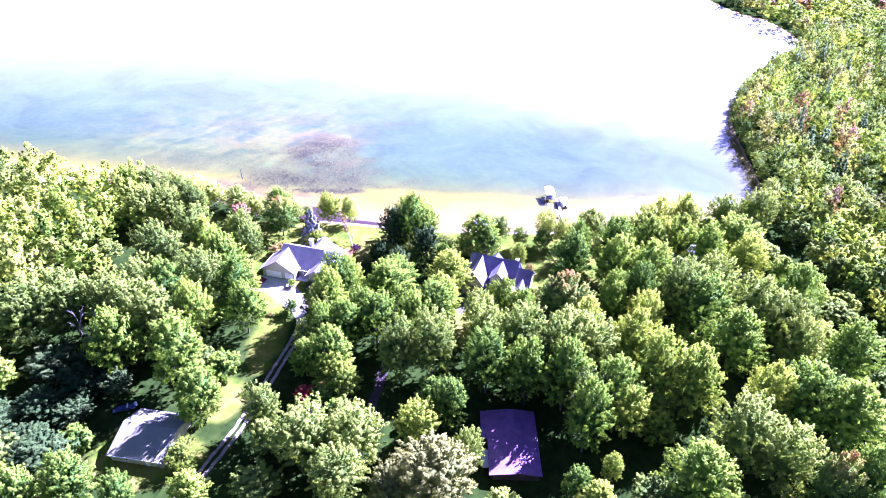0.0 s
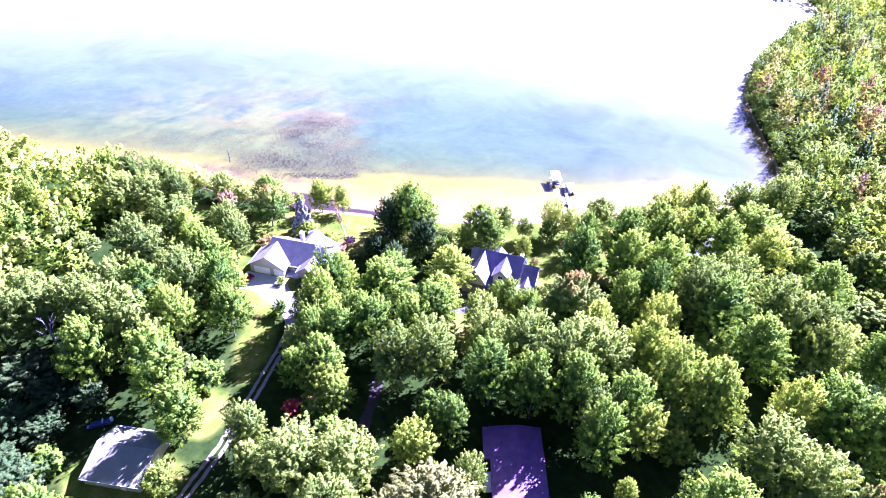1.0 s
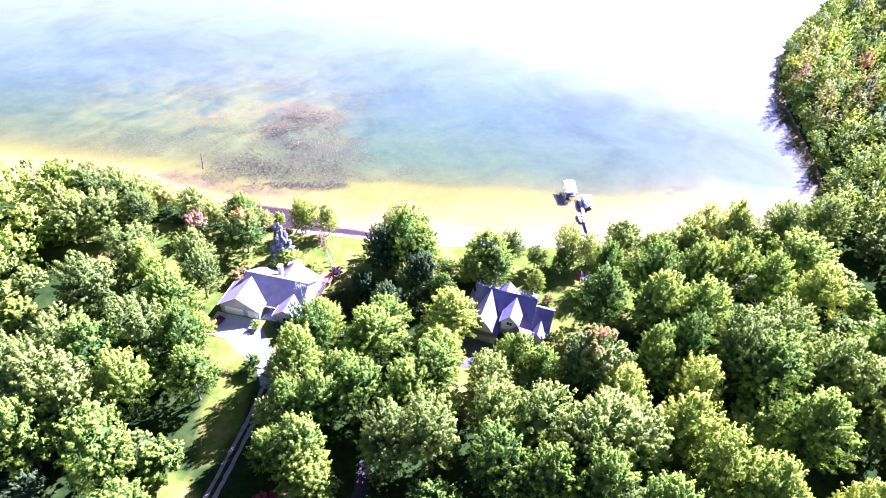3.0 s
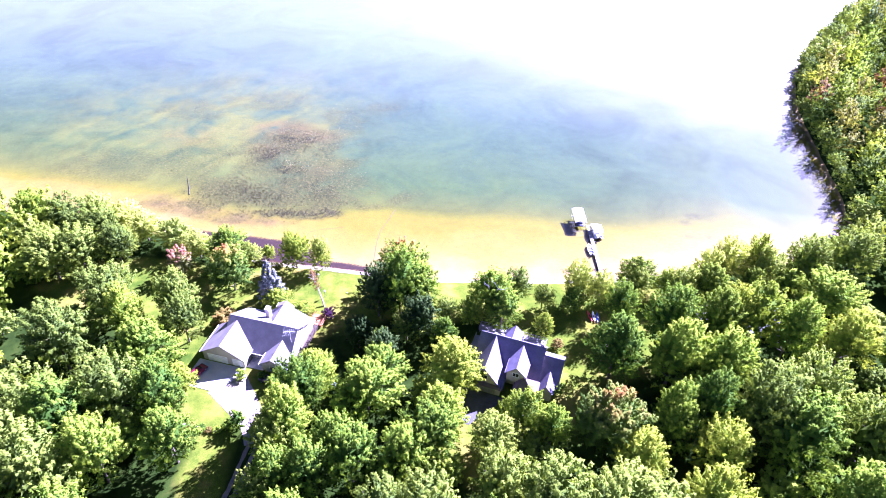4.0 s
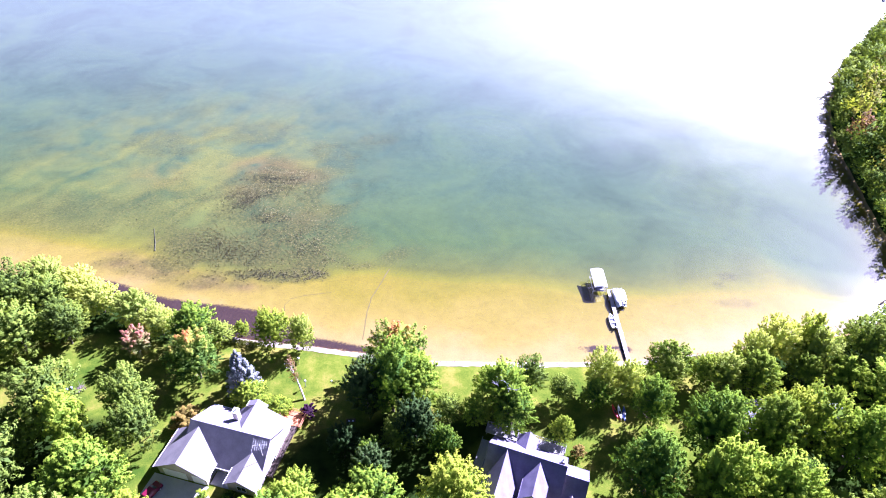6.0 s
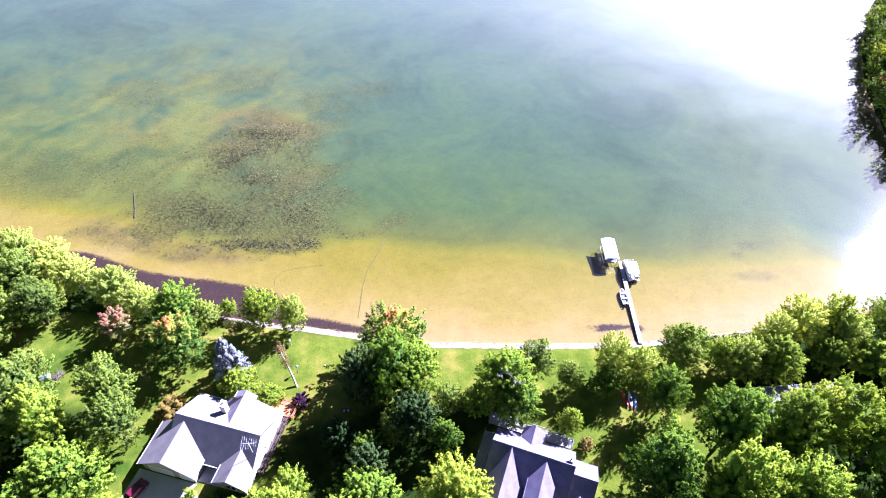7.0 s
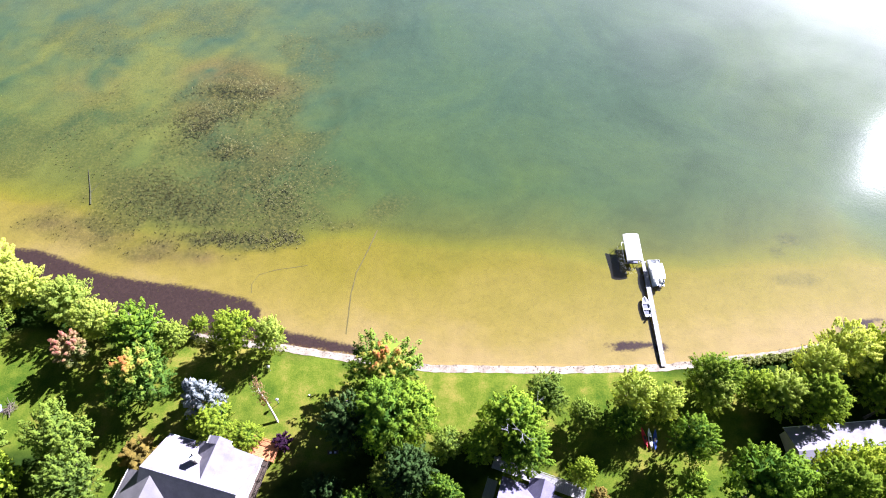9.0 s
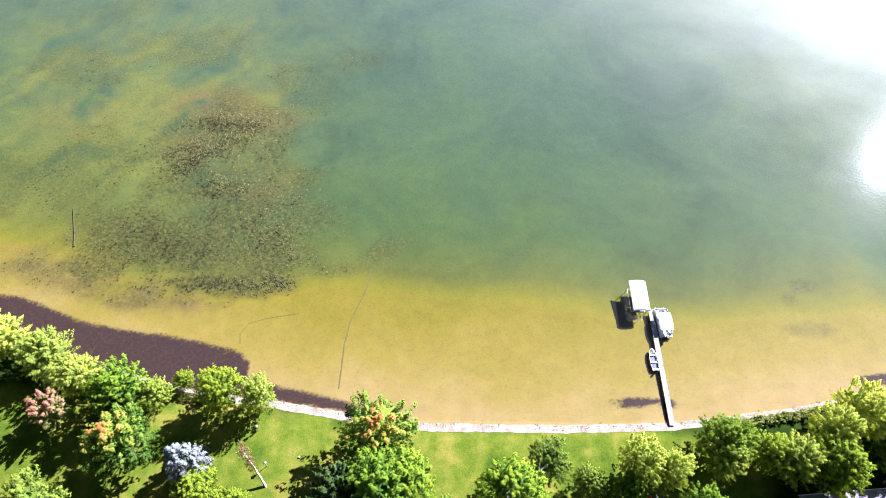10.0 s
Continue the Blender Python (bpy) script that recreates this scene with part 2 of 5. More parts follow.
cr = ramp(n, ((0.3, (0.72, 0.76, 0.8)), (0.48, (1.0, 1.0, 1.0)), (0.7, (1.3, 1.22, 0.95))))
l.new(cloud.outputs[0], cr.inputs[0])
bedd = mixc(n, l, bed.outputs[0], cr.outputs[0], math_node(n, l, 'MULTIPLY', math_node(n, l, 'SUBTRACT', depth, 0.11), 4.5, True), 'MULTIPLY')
weedat = n.new("ShaderNodeAttribute")
weedat.attribute_name = "weed"
weedn = noise_node(n, l, tc, 1.6, 5, 0.72)
weedm = noise_node(n, l, tc, 0.16, 5, 0.62)
wk = math_node(n, l, 'MULTIPLY', weedat.outputs["Fac"], math_node(n, l, 'MULTIPLY', math_node(n, l, 'SUBTRACT', math_node(n, l, 'ADD', math_node(n, l, 'MULTIPLY', weedm.outputs[0], 0.7), math_node(n, l, 'MULTIPLY', weedn.outputs[0], 0.3)), 0.30), 5.0, True), True)
wcol = ramp(n, ((0.32, (0.016, 0.02, 0.007)), (0.5, (0.045, 0.047, 0.013)), (0.68, (0.115, 0.098, 0.028))))
l.new(weedn.outputs[0], wcol.inputs[0])
algat = n.new("ShaderNodeAttribute")
algat.attribute_name = "algae"
bedc = mixc(n, l, bedd, mixc(n, l, (0.074, 0.092, 0.018), (0.155, 0.148, 0.03), weedn.outputs[0]), math_node(n, l, 'MULTIPLY', algat.outputs["Fac"], 0.75))
rusat = n.new("ShaderNodeAttribute")
rusat.attribute_name = "rust"
bedc = mixc(n, l, bedc, mixc(n, l, (0.05, 0.04, 0.014), (0.16, 0.11, 0.042), weedn.outputs[0]), math_node(n, l, 'MULTIPLY', rusat.outputs["Fac"], 0.8))
bedc = mixc(n, l, bedc, wcol.outputs[0], math_node(n, l, 'MULTIPLY', wk, 0.92))
muckat = n.new("ShaderNodeAttribute")
muckat.attribute_name = "muck"
mk = math_node(n, l, 'ADD', muckat.outputs["Fac"], math_node(n, l, 'ADD', math_node(n, l, 'MULTIPLY', weedn.outputs[0], 1.2), math_node(n, l, 'MULTIPLY', mid.outputs[0], 0.5)))
bedc = mixc(n, l, bedc, mixc(n, l, (0.014, 0.008, 0.008), (0.056, 0.034, 0.028), weedn.outputs[0]), math_node(n, l, 'MULTIPLY', math_node(n, l, 'SUBTRACT', mk, 1.32), 2.6, True))
rip = ramp(n, ((0.3, (0.82, 0.8, 0.78)), (0.7, (1.08, 1.06, 1.02))))
l.new(mid.outputs[0], rip.inputs[0])
bedc = mixc(n, l, bedc, rip.outputs[0], 0.5, 'MULTIPLY')
spk = ramp(n, ((0.3, (0.7, 0.68, 0.66)), (0.45, (1.0, 1.0, 1.0)), (0.7, (1.1, 1.08, 1.0))))
l.new(weedn.outputs[0], spk.inputs[0])
bedc = mixc(n, l, bedc, spk.outputs[0], 0.6, 'MULTIPLY')
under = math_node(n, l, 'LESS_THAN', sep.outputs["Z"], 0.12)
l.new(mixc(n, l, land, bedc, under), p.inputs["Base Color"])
p.inputs["Roughness"].default_value = 0.95
p.inputs["Specular IOR Level"].default_value = 0.0
bump(n, l, p, fine.outputs[0], 0.5, 0.1)
GROUND = m


# ---- helpers for building ----
def mesh_of(name, bm, material):
    me = bpy.data.meshes.new(name)
    bm.normal_update()
    bm.to_mesh(me)
    bm.free()
    me.materials.append(material)
    return me


def part(name, bm, material, parent, label="", at=None):
    ob = new(name, mesh_of(name, bm, material))
    ob.parent = parent
    if at is not None:
        ob.matrix_basis = at
    return tagged(ob, label=label)


def thing(name, m, label, category, group="", kind=""):
    ob = new(name)
    ob.empty_display_size = 0.3
    ob.matrix_basis = m
    return tagged(ob, label, category, group, kind)


def poly(bm, pts, faces):
    vs = [bm.verts.new(q) for q in pts]
    for f in faces:
        bm.faces.new([vs[i] for i in f])
    return vs


BOX_FACES = ((0, 3, 2, 1), (4, 5, 6, 7), (0, 1, 5, 4), (1, 2, 6, 5), (2, 3, 7, 6), (3, 0, 4, 7))


def box(bm, x0, x1, y0, y1, z0, z1, bev=0.0):
    vs = poly(bm, ((x0, y0, z0), (x1, y0, z0), (x1, y1, z0), (x0, y1, z0), (x0, y0, z1), (x1, y0, z1), (x1, y1, z1), (x0, y1, z1)), BOX_FACES)
    if bev:
        es = list({e for v in vs for e in v.link_edges})
        bmesh.ops.bevel(bm, geom=es, offset=bev, segments=2, affect='EDGES')
    return bm


def boxed(*a, bev=0.0):
    return box(bmesh.new(), *a, bev=bev)


def slab(bm, top, thick):
    """A sheet with thickness: top corners in order, seen from above."""
    k = len(top)
    pts = list(top) + [(x, y, z - thick) for x, y, z in top]
    poly(bm, pts, [tuple(range(k)), tuple(range(2 * k - 1, k - 1, -1))] + [(i, i + k, (i + 1) % k + k, (i + 1) % k) for i in range(k)])
    return bm


def tube(bm, a, b, r0, r1=None, sides=8):
    """A tapered round bar from a to b."""
    a, b = Vector(a), Vector(b)
    r1 = r0 if r1 is None else r1
    q = (b - a).to_track_quat("Z", "Y")
    rings = []
    for c, r in ((a, r0), (b, r1)):
        rings.append([bm.verts.new(c + q @ Vector((r * math.cos(2 * math.pi * i / sides), r * math.sin(2 * math.pi * i / sides), 0))) for i in range(sides)])
    for i in range(sides):
        j = (i + 1) % sides
        bm.faces.new((rings[0][i], rings[0][j], rings[1][j], rings[1][i]))
    bm.faces.new(rings[0][::-1])
    bm.faces.new(rings[1])
    return bm


def grid_mesh(name, verts, faces, material):
    me = bpy.data.meshes.new(name)
    me.from_pydata(verts, [], faces)
    me.materials.append(material)
    return me


# ---- shore, ground and water ----
SHORE = [(-420, 262), (-200, 224), (-120, 211), (-85, 205.5), (-71.9, 198.9), (-57.8, 194.6), (-44, 191.2), (-28, 189.4), (-20.5, 188.2), (-11.9, 186.9), (0.7, 185.6), (26, 185.6), (46, 186.4), (69, 189.5), (79, 191.5), (99, 194.5), (115, 201), (126, 213), (130, 227), (134, 248), (141, 284), (151, 311), (165, 335), (177, 352), (203, 382), (240, 422)]
FAR_SHORE = [(246, 440), (241, 495), (232, 563), (190, 660), (60, 860), (-300, 1250), (-1500, 1500), (-1800, 500)]
LAKE = np.array(SHORE + FAR_SHORE, float)


def shore_distance(x, y):
    """Metres from the waterline, land positive."""
    x, y = np.asarray(x, float), np.asarray(y, float)
    d = np.full(x.shape, 1e9)
    inside = np.zeros(x.shape, bool)
    for (ax, ay), (bx, by) in zip(LAKE, np.roll(LAKE, -1, 0)):
        ex, ey = bx - ax, by - ay
        k = np.clip(((x - ax) * ex + (y - ay) * ey) / (ex * ex + ey * ey), 0, 1)
        d = np.minimum(d, np.hypot(x - ax - k * ex, y - ay - k * ey))
        cross = ((ay > y) != (by > y)) & (x < ex * (y - ay) / (ey if ey else 1e-9) + ax)
        inside ^= cross
    return np.where(inside, -d, d)


def wobble(x, y):
    return np.sin(0.31 * x + 1.3 * np.sin(0.17 * y)) * 0.5 + np.sin(0.53 * y + 0.9 * np.sin(0.23 * x + 1)) * 0.5


def ground_height(x, y):
    d = shore_distance(x, y) + 0.3 * wobble(x, y)
    land = np.minimum(d * 0.16, 0.35 + d * 0.05)
    land = np.minimum(land, 1.0) + 0.06 * wobble(x * 0.6, y * 0.6) * np.clip(d / 6, 0, 1)
    e = -d
    w = np.interp(x, (-95, -59, -31, -14, 0, 17, 35, 58, 98, 118), (16, 15, 20, 26, 27, 25, 22, 18, 16, 4))
    w = w + 1.5 * wobble(x * 0.45, y * 0.3)
    w = 3 + (w - 3) * np.clip((300 - y) / 40, 0, 1)
    k = np.clip((x - 92) / 40, 0, 1)
    w = w + (0.5 - w) * k
    shelf = 0.018 * np.minimum(e, w) + 1.95 * (1 - np.exp(-(0.05 + 0.17 * k) * np.maximum(e - w, 0))) + 0.011 * np.clip(e - w - 30, 0, 170)
    return np.where(d > 0, land, -shelf)


def gz(x, y):
    return float(ground_height(np.array([x]), np.array([y]))[0])


# ellipses cut back where grass is shaded, so dark floor colour paints the shade
LAWNS = [(-38, 176, 34, 13), (18, 178, 48, 9), (-78, 178, 22, 12), (-42, 149, 17, 13), (-44.3, 129, 4.4, 15), (-50.5, 106, 6, 7), (-62, 89, 12, 8), (22, 152, 16, 16), (-48, 163, 20, 16), (10, 136, 8, 10), (44, 166, 14, 14)]


def lawn_cover(x, y):
    c = np.zeros(np.shape(x))
    for cx, cy, rx, ry in LAWNS:
        q = np.hypot((x - cx) / rx, (y - cy) / ry) + 0.12 * wobble(x * 1.3, y * 1.3)
        c = np.maximum(c, np.clip((1.12 - q) * 4, 0, 1))
    return c


def cloudy(x, y):
    """Uneven drifting patches, about -1 to 1."""
    u = x + 3.1 * np.sin(0.13 * y + 0.07 * x) + 1.7 * np.sin(0.29 * x - 0.21 * y + 1.1)
    v = y + 2.7 * np.sin(0.11 * x - 0.06 * y + 2.0) + 1.9 * np.sin(0.33 * y + 0.19 * x)
    out = 0.0
    for ax, ay, ph, k in ((0.17, 0.05, 0.3, 0.3), (-0.09, 0.21, 1.9, 0.3), (0.31, -0.24, 4.1, 0.25), (0.12, 0.43, 2.6, 0.22), (-0.52, 0.33, 0.9, 0.2), (0.71, 0.48, 5.2, 0.17), (-0.38, 0.97, 3.3, 0.14), (1.3, -0.7, 1.4, 0.1)):
        out = out + k * np.sin(ax * u + ay * v + ph)
    return out


def weed_cover(x, y):
    c = np.zeros(np.shape(x))
    for cx, cy, rx, ry, k in ((-49, 224, 32, 10, 0.85), (-36, 231, 18, 9, 0.6), (-66, 229, 15, 8, 0.6), (-50, 246, 24, 22, 0.62), (-80, 244, 14, 16, 0.4), (-44, 214.5, 17, 3.2, 0.95), (-58, 248, 5, 4, 1.0), (-54, 254, 6, 4, 0.9), (-51, 261, 11, 3, 1.0), (-48, 240, 8, 3.5, 0.95), (-78, 217, 14, 4, 0.4), (-60, 211, 16, 3.5, 0.5), (-104, 240, 22, 14, 0.35), (-37, 278, 8, 9, 0.4), (-34, 266, 8, 7, 0.3), (-70, 290, 22, 8, 0.35), (-96, 282, 18, 9, 0.35), (-21, 287, 6, 4, 0.3), (80, 216.5, 3.2, 2, 0.5), (76.5, 213, 1.8, 1.8, 0.4), (79, 206, 5, 1.6, 0.4)):
        q = np.hypot((x - cx) / rx, (y - cy) / ry) + 0.38 * cloudy(x, y)
        c = np.maximum(c, k * np.clip((1.15 - q) * 2.2, 0, 1))
    return c


def spots(x, y, rows):
    c = np.zeros(np.shape(x))
    for cx, cy, rx, ry, k in rows:
        c = c + k * np.exp(-((x - cx) / rx) ** 2 - ((y - cy) / ry) ** 2) * (1 + 0.9 * cloudy(x * 1.3, y * 1.3))
    return np.clip(c, 0, 1)


def rust_cover(x, y):
    """Rusty brown silt among the weeds."""
    return spots(x, y, ((-56, 268, 10, 5, 1.0), (-44, 263, 9, 4, 0.85), (-57, 256, 7, 7, 0.6), (-40, 240, 7, 4, 0.4), (-62, 213, 16, 3, 0.4), (-60, 209.8, 7, 2.4, 0.75), (-48, 209, 6, 2, 0.7), (-72, 213.6, 6, 2.2, 0.6), (-81, 217, 8, 2.2, 0.55), (-88, 221.5, 5, 2, 0.4), (-88, 262, 9, 8, 0.35)))


def algae_cover(x, y):
    """Pale yellow-green growth on the bed."""
    return spots(x, y, ((-63, 253, 30, 28, 0.5), (-75, 292, 45, 28, 0.42), (-118, 258, 36, 34, 0.45), (-42, 268, 6, 4, 0.7), (-79, 258, 8, 9, 0.7), (-66, 238, 9, 6, 0.4), (-36, 247, 6, 5, 0.5), (-70, 272, 9, 5, 0.4)))


def muck_cover(x, y):
    """Dark rotting leaves on the bed along parts of the shore."""
    e = -shore_distance(x, y) + 0.25 * wobble(x * 0.5, y * 0.5)
    wide = np.interp(x, (-120, -95, -87, -72, -62, -52, -44, -38, -35, -33.4, -28, -20, -11, -8), (0, 2.8, 4.2, 6.2, 7.2, 8.6, 9.0, 8.8, 7.6, 3.2, 2.6, 2.2, 1.0, 0))
    out = np.clip((wide - e) * 0.5 + 0.66, 0, 1) * np.clip(e + 1.0, 0, 1) * (wide > 0)
    for x0, x1, e0, e1, k in ((18, 36, 2.4, 4.2, 0.62), (32, 53, 1.6, 5.4, 1.0), (53, 84, 0.8, 2.2, 0.6), (80, 100, 0.2, 4.4, 1.0), (104, 130, 0.0, 3.0, 0.9)):
        out = np.maximum(out, k * np.clip((x - x0) / 5, 0, 1) * np.clip((x1 - x) / 5, 0, 1) * np.clip((e - e0) * 0.9, 0, 1) * np.clip((e1 - e) * 0.7, 0, 1) * np.clip(0.85 + 0.6 * cloudy(x * 2.3, y * 3.0), 0.2, 1.1))
    return out


def axis_lines(a, b, step, low, high):
    inner = np.arange(a, b + step / 2, step)
    out, s = [], step
    v = b
    while v < high:
        s *= 1.3
        v += s
        out.append(min(v, high))
    lo, s, v = [], step, a
    while v > low:
        s *= 1.3
        v -= s
        lo.append(max(v, low))
    return np.concatenate((lo[::-1], inner, out))


gx, gy = axis_lines(-130, 160, 1.4, -4000, 4000), axis_lines(60, 290, 1.4, -1500, 4500)
gy = np.union1d(gy, 60.7 + 1.4 * np.arange(88, 117))
X, Y = np.meshgrid(gx, gy)
Z = ground_height(X.ravel(), Y.ravel())
nx, ny = len(gx), len(gy)
idx = np.arange(nx * ny).reshape(ny, nx)
quads = np.stack((idx[:-1, :-1], idx[:-1, 1:], idx[1:, 1:], idx[1:, :-1]), -1).reshape(-1, 4)
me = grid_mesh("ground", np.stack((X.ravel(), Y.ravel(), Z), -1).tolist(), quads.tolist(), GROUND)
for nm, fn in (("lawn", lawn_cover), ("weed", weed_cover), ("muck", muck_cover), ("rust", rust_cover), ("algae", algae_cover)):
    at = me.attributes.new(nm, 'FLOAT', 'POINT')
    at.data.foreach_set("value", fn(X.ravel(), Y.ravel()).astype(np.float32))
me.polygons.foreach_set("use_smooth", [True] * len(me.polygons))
tagged(new("ground", me), "mown green lawns, forest floor with shaded grass painted dark, and sandy lake bed", "ground", kind="structure")

bm = bmesh.new()
poly(bm, ((-4000, 150, 0), (4000, 150, 0), (4000, 4400, 0), (-4000, 4400, 0)), ((0, 1, 2, 3),))
water = new("water", mesh_of("water", bm, WATER))
water.visible_shadow = False
tagged(water, "clear green lake water over pale sand, glinting in the sun", "water", kind="structure")


def strip(name, line, half, lift, material, label, category, kind="structure", step=1.0, rag=0.25):
    """A path, drive or beach laid over the ground along a line."""
    pts = []
    for (ax, ay), (bx, by) in zip(line, line[1:]):
        k = max(1, int(math.hypot(bx - ax, by - ay) / step))
        pts += [(ax + (bx - ax) * i / k, ay + (by - ay) * i / k) for i in range(k)]
    pts.append(line[-1])
    vs, fs = [], []
    cols = 5
    for i, (x, y) in enumerate(pts):
        a, b = pts[max(i - 1, 0)], pts[min(i + 1, len(pts) - 1)]
        tx, ty = b[0] - a[0], b[1] - a[1]
        q = math.hypot(tx, ty)
        h = half(i / (len(pts) - 1)) if callable(half) else half
        for c in range(cols):
            s = (c / (cols - 1) * 2 - 1) * (h + rag * (noise.noise((x * 0.6, y * 0.6, c // 3)) if c in (0, cols - 1) else 0))
            px, py = x - ty / q * s, y + tx / q * s
            vs.append((px, py, gz(px, py) + lift))
        if i:
            o = (i - 1) * cols
            fs += [(o + c, o + c + cols, o + c + cols + 1, o + c + 1) for c in range(cols - 1)]
    fs = [f[::-1] for f in fs]
    me = grid_mesh(name, vs, fs, material)
    return tagged(new(name, me), label, category, kind=kind)


beach_line = [(x, y - 1.1) for x, y in [(-62, 196.6)] + SHORE if -63 < x < 90]
strip("beach", beach_line, lambda k: 0.8, 0.05, SAND, "narrow strip of pale pebbly sand along the water", "beach", rag=0.22, step=0.5)


# ---- trees ----
def unit(v):
    return v / (np.linalg.norm(v, axis=1)[:, None] + 1e-9)


def kite_cloud(rng, centres, radii, per, size, flat=0.75, lift=0.85, mass=0.55):
    """Leaf sprays laid over pointed tufts: vertices, faces, the tufts' rounded normals and a tint that paints lit tips
    and shaded bases.
    """
    k = len(centres)
    out = unit(centres - centres.mean(0))
    axis = out.copy()
    axis[:, 2] += lift
    axis = unit(axis + rng.normal(scale=0.22, size=axis.shape))
    out, axis = np.repeat(out, per, 0), np.repeat(axis, per, 0)
    c, r = np.repeat(centres, per, 0), np.repeat(radii, per)
    d = rng.normal(size=(k * per, 3))
    d = unit(d - axis * (d * axis).sum(1)[:, None])
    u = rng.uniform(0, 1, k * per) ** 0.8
    wide = r * 0.85 * (1 - u) ** 0.6 * rng.uniform(0.7, 1.05, k * per)
    pos = c + axis * (r * (u * 3.0 - 1.1) * flat / 0.75)[:, None] + d * wide[:, None]
    bend = unit(d * (1.05 - 0.6 * u)[:, None] + axis * (0.25 + 0.8 * u)[:, None])
    face = unit(bend + rng.normal(scale=0.36, size=d.shape))
    tip = unit(axis + 0.5 * d + rng.normal(scale=0.5, size=d.shape))
    side = unit(np.cross(tip, face))
    tip = unit(np.cross(face, side))
    s = size * rng.uniform(0.6, 1.35, k * per)
    a = pos - tip * (s * 0.4)[:, None] - side * (s * 0.38)[:, None]
    b = pos - tip * (s * 0.4)[:, None] + side * (s * 0.38)[:, None]
    e = pos + tip * (s * 0.75)[:, None]
    flip = (np.cross(b - a, e - a) * face).sum(1) < 0
    a[flip], b[flip] = b[flip], a[flip].copy()
    soft = unit((1.2 - mass) * bend + mass * out + (0.45 if mass < 0.6 else 0.2) * face)
    v = np.stack((a, b, e), 1).reshape(-1, 3)
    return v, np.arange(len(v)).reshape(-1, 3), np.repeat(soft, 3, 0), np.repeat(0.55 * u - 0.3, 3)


def crown_arrays(seed, height, radius, clumps, per, size, base=0.3, shape="round", inner=300, mass=0.55):
    """A crown of clumps on a lumpy shell; open gaps between."""
    rng = np.random.default_rng(seed)
    lobes = rng.normal(size=(6, 3))
    lobes /= np.linalg.norm(lobes, axis=1)[:, None]
    h0, h1 = height * base, height
    cz, rz = (h0 + h1) / 2, (h1 - h0) / 2
    cen, rad = [], []
    i = 0
    while len(cen) < clumps:
        i += 1
        d = rng.normal(size=3)
        d /= np.linalg.norm(d)
        if d[2] < -0.75:
            continue
        lump = 0.78 + 0.4 * max(0.0, float((lobes @ d).max())) ** 3 + rng.uniform(-0.08, 0.08)
        q = rng.uniform(0.74, 1.0) if rng.random() < 0.82 else rng.uniform(0.3, 0.7)
        w = 1.0 - 0.45 * max(d[2], 0) ** 2 if shape == "upright" else 1.0
        cen.append((d[0] * radius * lump * q * w, d[1] * radius * lump * q * w, cz + d[2] * rz * q * (0.9 + 0.15 * lump)))
        rad.append(radius * rng.uniform(0.09, 0.19))
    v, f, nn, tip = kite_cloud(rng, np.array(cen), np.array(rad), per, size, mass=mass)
    if inner:
        d = rng.normal(size=(inner, 3))
        d *= (rng.uniform(0.05, 0.6, inner) / np.linalg.norm(d, axis=1))[:, None]
        c = d * np.array((radius, radius, rz)) + np.array((0, 0, cz))
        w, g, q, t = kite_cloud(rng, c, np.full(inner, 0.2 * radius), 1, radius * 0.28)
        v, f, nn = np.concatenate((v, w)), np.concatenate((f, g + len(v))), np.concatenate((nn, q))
        # inner leaves take the dark end of the tint: crown shade painted in
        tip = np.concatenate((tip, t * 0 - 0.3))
    return v, f, nn, tip


def cone_arrays(seed, height, radius, layers, per, size, mass=0.55):
    rng = np.random.default_rng(seed)
    cen, rad = [], []
    for i in range(layers):
        k = i / (layers - 1)
        r = radius * (1 - k) ** 0.62
        m_ = max(2, int(9 * (1 - k) + 2))
        for j in range(m_):
            a = 2 * math.pi * (j + rng.uniform(-0.3, 0.3)) / m_
            cen.append((r * 0.75 * math.cos(a), r * 0.75 * math.sin(a), height * (0.06 + 0.92 * k) - 0.15 * r))
            rad.append(0.28 * radius * (1 - 0.6 * k))
    return kite_cloud(rng, np.array(cen), np.array(rad), per, size, 0.6, mass=mass)


def array_mesh(name, v, f, material, tint=None, soft=None):
    me = bpy.data.meshes.new(name)
    me.vertices.add(len(v))
    me.vertices.foreach_set("co", np.asarray(v, np.float32).ravel())
    k = f.shape[1]
    me.loops.add(f.size)
    me.loops.foreach_set("vertex_index", f.ravel().astype(np.int32))
    me.polygons.add(len(f))
    me.polygons.foreach_set("loop_start", np.arange(0, f.size, k, dtype=np.int32))
    me.update(calc_edges=True)
    me.materials.append(material)
    if soft is not None:
        me.polygons.foreach_set("use_smooth", np.ones(len(f), bool))
        at = me.attributes.new("custom_normal", 'FLOAT_VECTOR', 'POINT')
        at.data.foreach_set("vector", soft.astype(np.float32).ravel())
    if tint is not None:
        at = me.attributes.new("tint", 'FLOAT', 'POINT')
        at.data.foreach_set("value", tint.astype(np.float32))
    return me


